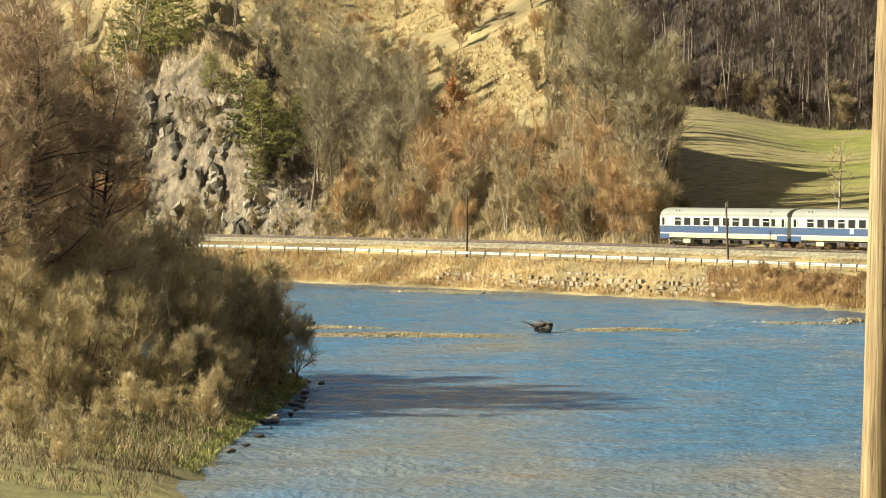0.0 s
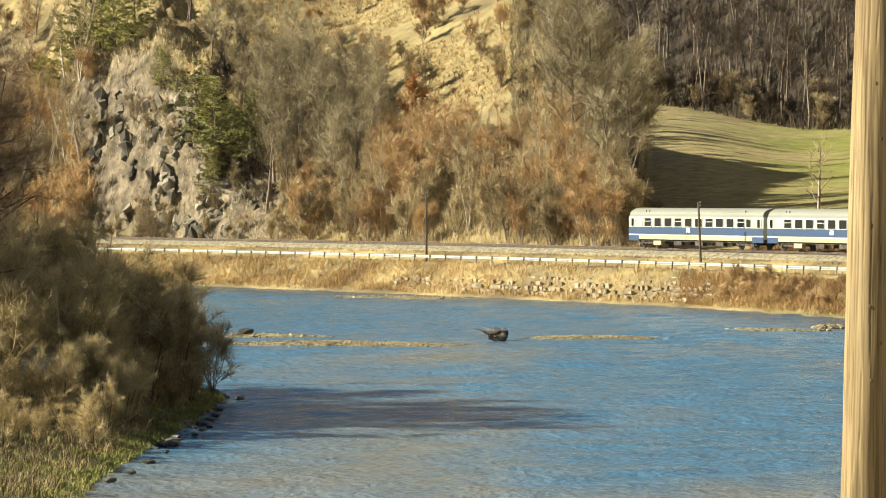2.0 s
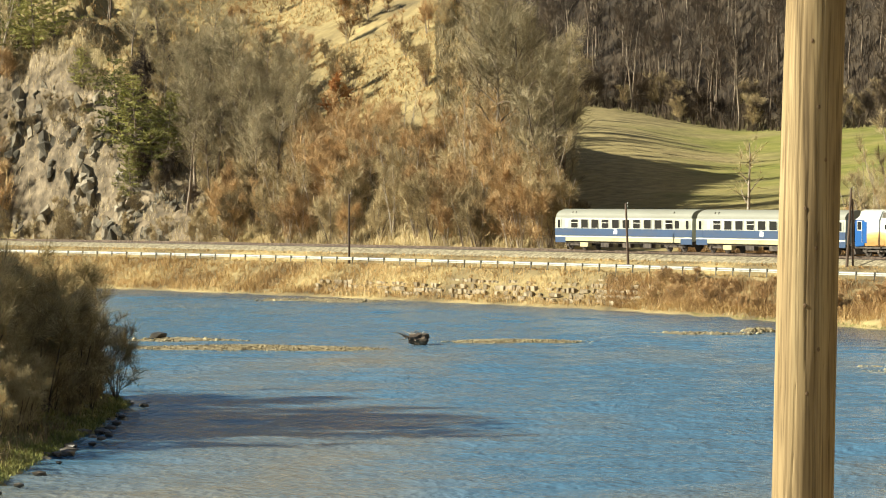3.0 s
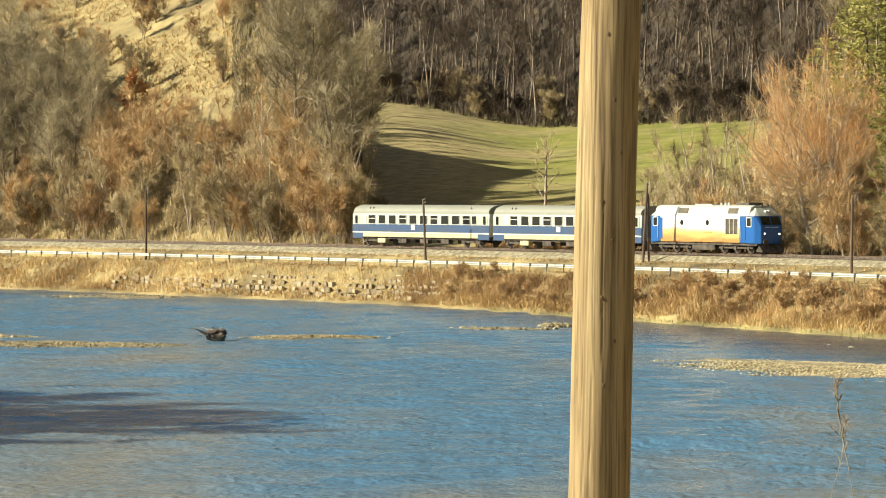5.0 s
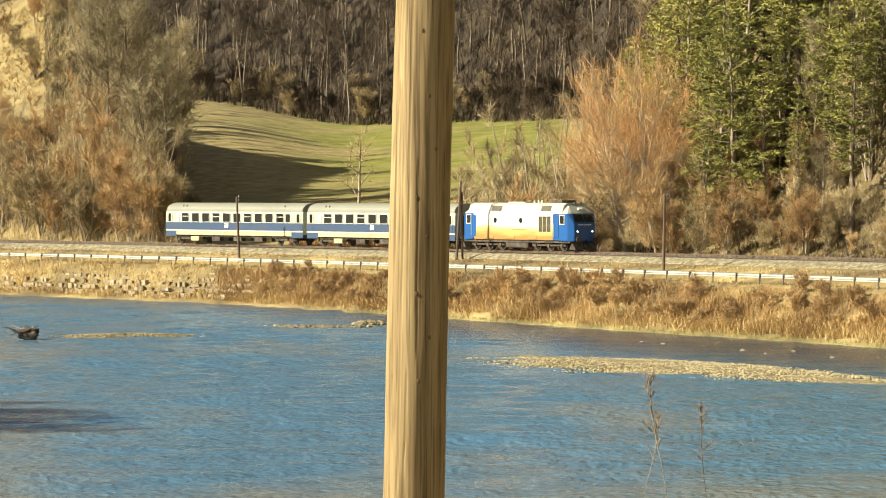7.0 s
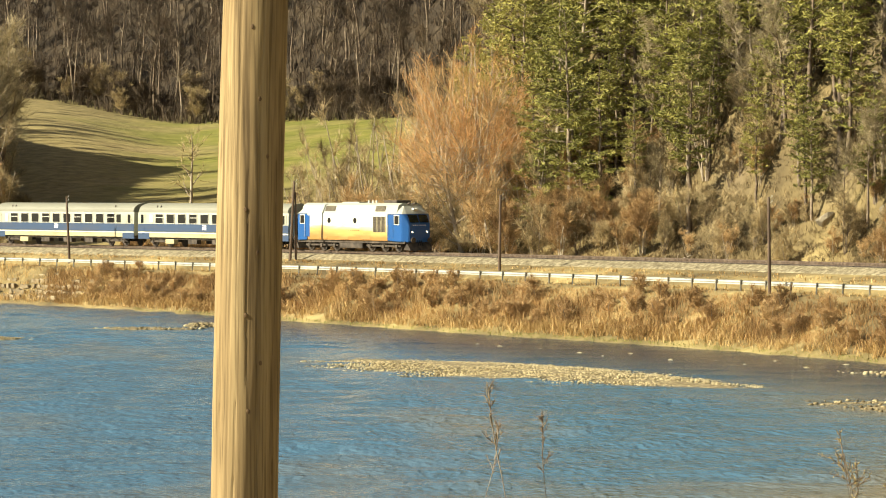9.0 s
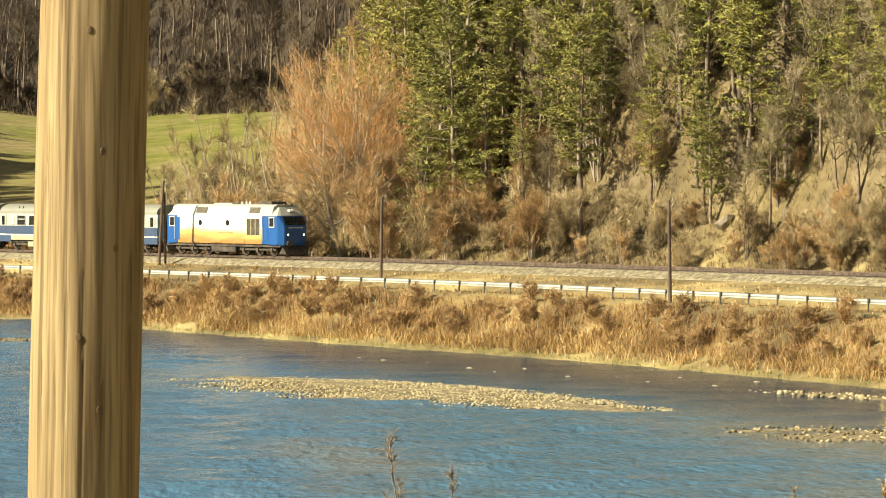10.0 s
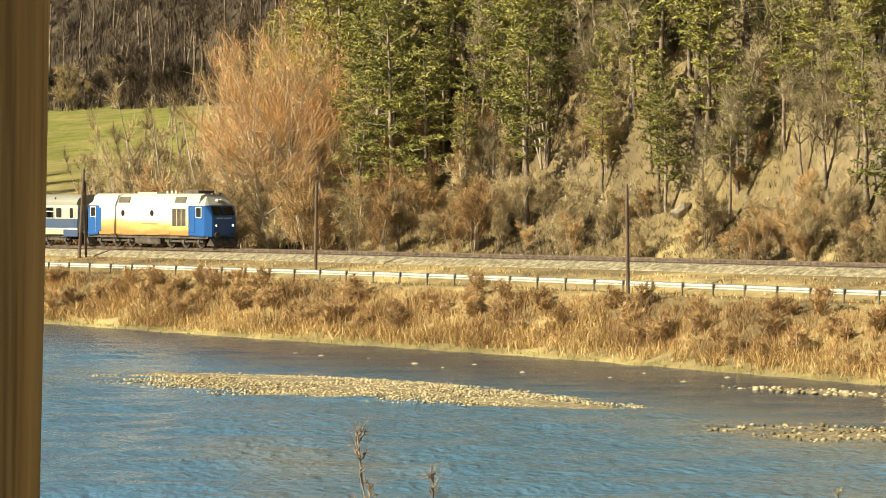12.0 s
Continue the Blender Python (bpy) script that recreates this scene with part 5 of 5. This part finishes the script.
for b, y, half, wide, turn, h, n, size, lab in ((20, 611, 10, 3.2, -.1, .25, 1800, .1, "long low gravel bar in the river"), (478, 598, 6.0, 1.6, .0, .22, 900, .09, "low gravel bar beside the driftwood"),
                                               (800, 582, 5.5, 1.5, .05, .12, 150, .18, "half-sunken strip of stones in shallow water"), (130, 525, 9, 4.5, -.5, .16, 350, .2, "faint gravel bank near the far shore"),
                                               (900, 579, 1.6, 1.0, .0, .35, 120, .18, "small grassy gravel hump in the river"), (-120, 597, 5, 1.5, 0, .2, 240, .18, "low grassy gravel bank in the river")):
    gravel_bar(*on_water(b, y), half, wide, turn, h, n, size, lab)
gravel_bar(22.3, 199.5, 18.5, 6.0, math.atan2(-29, 17.4), .24, 8500, .1, "broad pale gravel bar in the river", .42)
gravel_bar(37.5, 166, 8.0, 3.4, math.atan2(-14, 5), .08, 420, .16, "stony shallows with pale cobbles near the bank")
gravel_bar(44, 193, 7.0, 1.3, math.atan2(-10, 6), .06, 150, .22, "thin strip of pale stones in the river")

STONES = [pebble_mesh(i, .6) for i in range(4)]


def stone(x, y, z, s, material, label, category="stone", group=""):
    me = STONES[int(abs(x * 7 + y)) % 4].copy()
    me.materials.append(material)
    ob = new("stone", me)
    ob.matrix_basis = Matrix.Translation((x, y, z)) @ Matrix.Rotation(x * 3, 4, "Z") @ Matrix.Diagonal((s, s * .8, s * .75, 1))
    return tagged(ob, label, category, group)


x, y = on_water(-163, 596)
stone(x, y, .35, .75, M_STONE_WET, "dark wet boulder on the gravel bar")
for b, y in ((1491, 619), (1560, 627), (1600, 632), (1650, 629), (1720, 640), (1420, 615), (1380, 611), (1800, 641), (1850, 648), (1960, 655), (2030, 650), (1530, 634), (1905, 643)):
    xx, yy = on_water(b, y)
    stone(xx, yy, .0, rng.uniform(.08, .24), M_STONE, "pale stone breaking the water surface", group="stones in the river")
for k in range(46):
    yy = rng.uniform(118, 181)
    ed = float(np.interp(yy, [85, 120, 150, 172, 181, 186], [-21, -24.4, -26.0, -27.6, -31, -90]))
    stone(ed + rng.uniform(-.6, .9), yy, rng.uniform(-.02, .15), rng.uniform(.15, .5), M_STONE_WET, "rounded stone at the edge of the spit", group="stones along the spit")


def build_driftwood():
    d = new("driftwood")
    x, y = on_water(296, 603)
    d.location = (x, y, .05)
    bm = bmesh.new()
    bmesh.ops.create_icosphere(bm, subdivisions=3, radius=1)
    for q in bm.verts:
        k = 1 + .55 * noise.noise(q.co * 1.6) + .3 * noise.noise(q.co * 4)
        q.co = Vector((q.co.x * .75 * k + .3, q.co.y * .5 * k, q.co.z * .42 * k + .35))
    part("stump", bm, M_BARK_DARK, d)
    g = random.Random(4)
    for i in range(16):
        bm = bmesh.new()
        a = Vector((g.uniform(-.8, .7), 0, .5))
        b = a + Vector((g.uniform(-1.1, .7), g.uniform(-.6, .6), g.uniform(-.3, .55)))
        mid = a.lerp(b, .5) + Vector((0, 0, g.uniform(-.1, .2)))
        rod(bm, a, mid, .05, .035, 6)
        rod(bm, mid, b, .035, .012, 6)
        part("root", bm, M_BARK if i % 3 else M_BARK_PALE, d)
    tagged(d, "gnarled driftwood stump stranded on the gravel", "driftwood")


build_driftwood()


# ---- stone revetment on the far bank ----
M_BLOCK = mat("revetment_stone", [(.13, .1, .055), (.25, .195, .115), (.37, .3, .185)], .7, .92, bump=.06, obj=.6)


def build_revetment():
    wall = new("retaining_wall")
    protos = []
    for i in range(6):
        bm = bmesh.new()
        box(bm, -.36, .36, -.2, .2, -.22, .22, .05)
        for q in bm.verts:
            q.co += Vector((noise.noise(q.co * 3 + Vector((i * 9, 0, 0))), noise.noise(q.co * 3 + Vector((0, i * 9, 0))) * .6, noise.noise(q.co * 3 + Vector((0, 0, i * 9))))) * .12
        me = bpy.data.meshes.new("stone_block")
        bm.to_mesh(me)
        bm.free()
        me.materials.append(M_BLOCK)
        protos.append(me)
    n = 0
    for x0, x1, rows in ((-9.5, -3.2, 5), (-24, -9.8, 4), (-40, -25, 3)):
        for r in range(rows):
            x = x0 + (r % 2) * .2
            while x < x1 and n < 300:
                q = .90 - r * .062
                y = float(track_y(x)) + q * float(bank_w(x))
                h = heading(x)
                if rng.uniform() < (.97 if x > -10 else .6):
                    o = new("stone_block", protos[rng.integers(6)])
                    o.parent = wall
                    o.matrix_basis = Matrix.Translation((x, y, .55 + r * .46 + rng.uniform(-.05, .05))) @ Matrix.Rotation(math.atan2(h.y, h.x) + rng.uniform(-.12, .12), 4, "Z") @ Matrix.Rotation(rng.uniform(-.1, .1), 4, "Y") @ Matrix.Diagonal((rng.uniform(.6, 1.3), 1, rng.uniform(.7, 1.25), 1))
                    n += 1
                x += .72 * abs(h.x) + rng.uniform(-.08, .16)
    tagged(wall, "rough dry-stone retaining wall above the waterline", "retaining wall", kind="structure")


build_revetment()


# ---- grasses, reeds and brush ----
def tufts(name, xs, ys, heights, blades, spread, width, material, label, category, zs=None):
    """Clumps of bent blades in one mesh."""
    n = len(xs)
    zs = ground_z(xs, ys) - .05 if zs is None else zs
    k = n * blades
    bx, by, bz, h = (np.repeat(q, blades) for q in (xs, ys, zs, heights))
    bx, by = bx + rng.normal(0, .12, k), by + rng.normal(0, .12, k)
    h = h * rng.uniform(.55, 1.15, k)
    a = rng.uniform(0, 6.28, k)
    out = np.stack([np.cos(a), np.sin(a)], -1) * (spread * h * rng.uniform(.3, 1, k))[:, None]
    side = np.stack([np.cos(rng.uniform(0, 3.1, k)), np.sin(rng.uniform(0, 3.1, k))], -1) * width * .5
    z0 = np.zeros(k)
    p0 = np.stack([bx, by, bz], -1)
    p1 = p0 + np.stack([out[:, 0] * .4, out[:, 1] * .4, h * .6], -1)
    p2 = p0 + np.stack([out[:, 0], out[:, 1], h * (1 - .25 * spread)], -1)
    s = np.stack([side[:, 0], side[:, 1], z0], -1)
    v = np.stack([p0 - s, p0 + s, p1 + s * .8, p1 - s * .8, p2 + s * .25, p2 - s * .25], 1).reshape(-1, 3)
    i = (np.arange(k) * 6)[:, None]
    f = np.concatenate([i + np.array([0, 1, 2, 3]), i + np.array([3, 2, 4, 5])], 0)
    return tagged(mesh_arrays(name, v, f, material), label, category, kind="stuff")


def bank_spots(n, x0, x1, q0, q1):
    xs = rng.uniform(x0, x1, n)
    return xs, track_y(xs) + rng.uniform(q0, q1, n) * bank_w(xs)


def hill_spots(n, b0, b1, w0, w1, keep=None):
    b, w = rng.uniform(b0, b1, n), rng.uniform(w0, w1, n)
    x = np.full(n, -10.0)
    for _ in range(30):
        x = (b - 784) / 6163 * (track_y(x) + w)
    y = track_y(x) + w
    if keep is not None:
        m = keep(x, y, b, w)
        x, y = x[m], y[m]
    return x, y


xs, ys = bank_spots(9000, -95, -2, .60, .98)
m = (xs < -27) | (rng.uniform(0, 1, len(xs)) < .4) | ((ys - track_y(xs)) / bank_w(xs) > .93)
xs, ys = xs[m], ys[m]
tufts("dry_grass", xs, ys, rng.uniform(.35, 1.0, len(xs)) * (1 + .5 * fbm(xs, ys, 2.5)), 6, .6, .028, M_REED, "pale dry grass hanging over the far bank", "dry grass")
xs, ys = bank_spots(13000, -8, 70, .60, .90)
q = (ys - track_y(xs)) / bank_w(xs)
tufts("dry_weeds", xs, ys, rng.uniform(.25, 1.0, len(xs)) * (.45 + .55 * sstep(.6, .72, q)) * (1 + .6 * fbm(xs, ys, 2.6)), 7, .55, .026, M_REED_RED, "rust-brown dry weeds on the far bank", "dry weeds")
xs, ys = bank_spots(12000, -8, 70, .62, .97)
q = (ys - track_y(xs)) / bank_w(xs)
m = fbm(xs, ys, 2.2, 3.3) > .8 - 1.3 * sstep(.68, .92, q)
xs, ys = xs[m], ys[m]
tufts("reeds", xs, ys, rng.uniform(.4, 1.15, len(xs)) * (1 + .3 * fbm(xs, ys, 1.7)), 7, 1.15, .03, M_REED, "clumps of pale bent reeds along the water", "reeds")
BANK = [bare_plant("bank_shrub", "low dense rust-brown shrub on the far bank", "shrub", M_BARK_PALE, M_TWIG_RED, seed=480 + i, height=1.25 + .15 * i, limbs=26, subs=6, twigs=8, spread=.6, upward=1.2, trunk_r=.03, crown_from=.05, twig_len=.28, twig_w=.016, stems=6) for i in range(3)]
for k in range(210):
    x = rng.uniform(-4, 70)
    y = float(track_y(x)) + rng.uniform(.64, .87) * float(bank_w(x))
    plant(BANK[rng.integers(3)], x, y, rng.uniform(.7, 1.5), group="low shrubs on the far bank", squash=.8)
xs, ys = bank_spots(1300, 0, 70, .965, 1.0)
tufts("green_grass", xs, ys, rng.uniform(.1, .25, len(xs)), 5, .8, .03, M_GRASS, "short yellow-green grass along the waterline", "grass")
xs, ys = bank_spots(7000, -95, 70, .2, .58)
tufts("verge_grass", xs, ys, rng.uniform(.12, .4, len(xs)), 4, .8, .04, M_REED, "short dry grass on the verge below the track", "dry grass")

yellow_keep = lambda x, y, b, w: fbm(x, y, 16, 2.2) > -.45
xs, ys = hill_spots(44000, -500, 480, 26, 165, yellow_keep)
tufts("hillside_grass", xs, ys, rng.uniform(.3, .8, len(xs)), 4, .8, .06, M_REED, "tall yellow dry grass on the hillside", "dry grass")
xs, ys = hill_spots(14000, -700, 560, 9, 34, lambda x, y, b, w: (b > -90) | (b < -450) | (w > 22) | (rng.uniform(0, 1, len(b)) < .45))
tufts("hillside_brush", xs, ys, rng.uniform(.5, 1.9, len(xs)), 5, .6, .035, M_TWIG, "tangled brown brush on the hillside", "brush")
xs, ys = hill_spots(30000, 1280, 2420, 9, 60, lambda x, y, b, w: (b < 1850) | (fbm(x, y, 7, 1.1) < .25) | (rng.uniform(0, 1, len(b)) < .4))
tufts("slope_brush", xs, ys, rng.uniform(.2, .9, len(xs)), 5, .9, .03, M_WEED, "tangled brown brush on the steep slope", "brush")
xs, ys = hill_spots(6000, 760, 1300, 8, 34)
tufts("meadow_edge_weeds", xs, ys, rng.uniform(.4, 1.5, len(xs)), 6, .4, .04, M_REED_RED, "brown weeds at the foot of the meadow", "dry weeds")
# undergrowth blades share the twig colour that holds the wood's shade
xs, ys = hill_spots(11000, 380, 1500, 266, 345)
tufts("wood_undergrowth", xs, ys, rng.uniform(.8, 3.4, len(xs)), 6, .5, .07, M_TWIG_SHADED, "undergrowth in the far wood, shade in its dark colour", "undergrowth")

n = 6000
ys = rng.uniform(104, 180, n)
xs = np.interp(ys, [85, 120, 150, 172, 181, 186], [-21, -24.4, -26.0, -27.6, -31, -90]) - rng.uniform(0, 24, n) - .8
tufts("spit_dry_grass", xs, ys, rng.uniform(.15, .7, n) * (1 + .9 * fbm(xs, ys, 2.5)), 5, .9, .022, M_WEED, "dry brown grass under the thicket", "dry grass")
n = 5000
ys = rng.uniform(108, 178, n)
xs = np.interp(ys, [85, 120, 150, 172, 181, 186], [-21, -24.4, -26.0, -27.6, -31, -90]) - rng.uniform(0, 1, n) ** 2 * 7 - .3
tufts("spit_green_grass", xs, ys, rng.uniform(.1, .3, n), 6, .8, .03, M_GRASS, "mossy green grass along the spit", "grass")


# ---- pale fallen logs by the track, and weeds on the shallows ----
def build_log(b, w, length, turn, tilt):
    x, y = spot(b, w)
    ob = new("fallen_log")
    ob.matrix_basis = Matrix.Translation((x, y, gz(x, y) + .25)) @ Matrix.Rotation(turn, 4, "Z") @ Matrix.Rotation(tilt, 4, "Y")
    bm = bmesh.new()
    rod(bm, (-length / 2, 0, 0), (length / 2, 0, 0), .14, .09, 9)
    bmesh.ops.subdivide_edges(bm, edges=[e for e in bm.edges if abs(e.verts[0].co.x - e.verts[1].co.x) > 1], cuts=5)
    for q in bm.verts:
        q.co += Vector((0, noise.noise(q.co * .9), noise.noise(q.co * .9 + Vector((3, 0, 0))))) * .1
    part("log_stem", bm, M_BARK_PALE, ob)
    bm = bmesh.new()
    rod(bm, (length * .1, 0, 0), (length * .3, .5, .35), .05, .02, 6)
    part("broken_branch", bm, M_BARK_PALE, ob)
    tagged(ob, "pale barkless fallen log beside the track", "log", group="fallen logs")


for args in ((1725, 8.5, 4.0, .5, -.3), (1740, 9.5, 3.2, .2, -.12), (1715, 8, 2.6, .9, -.2)):
    build_log(*args)
for x, y, s in ((38.5, 163, .45), (40.5, 166, .4), (37, 158, .5), (41, 160, .5)):
    o = plant(SHRUB[1], x, y, s, group="weeds on the shallows", sink=-1.4)

n = 7000
ys = rng.uniform(92, 150, n)
xs = np.interp(ys, [85, 120, 150, 172, 181, 186], [-21, -24.4, -26.0, -27.6, -31, -90]) - 1.0 - rng.uniform(0, 1, n) * 24
tufts("spit_brush", xs, ys, rng.uniform(.15, .8, n) * (1 + .9 * fbm(xs, ys, 2.0)), 5, .9, .02, M_WEED, "low tangled brush and dead stalks on the spit", "brush")

xs, ys = hill_spots(7000, 330, 600, 26, 75)
tufts("spur_brush", xs, ys, rng.uniform(.5, 1.8, len(xs)), 6, .6, .05, M_TWIG_GREY, "grey-brown brush on the grassy spur", "brush")
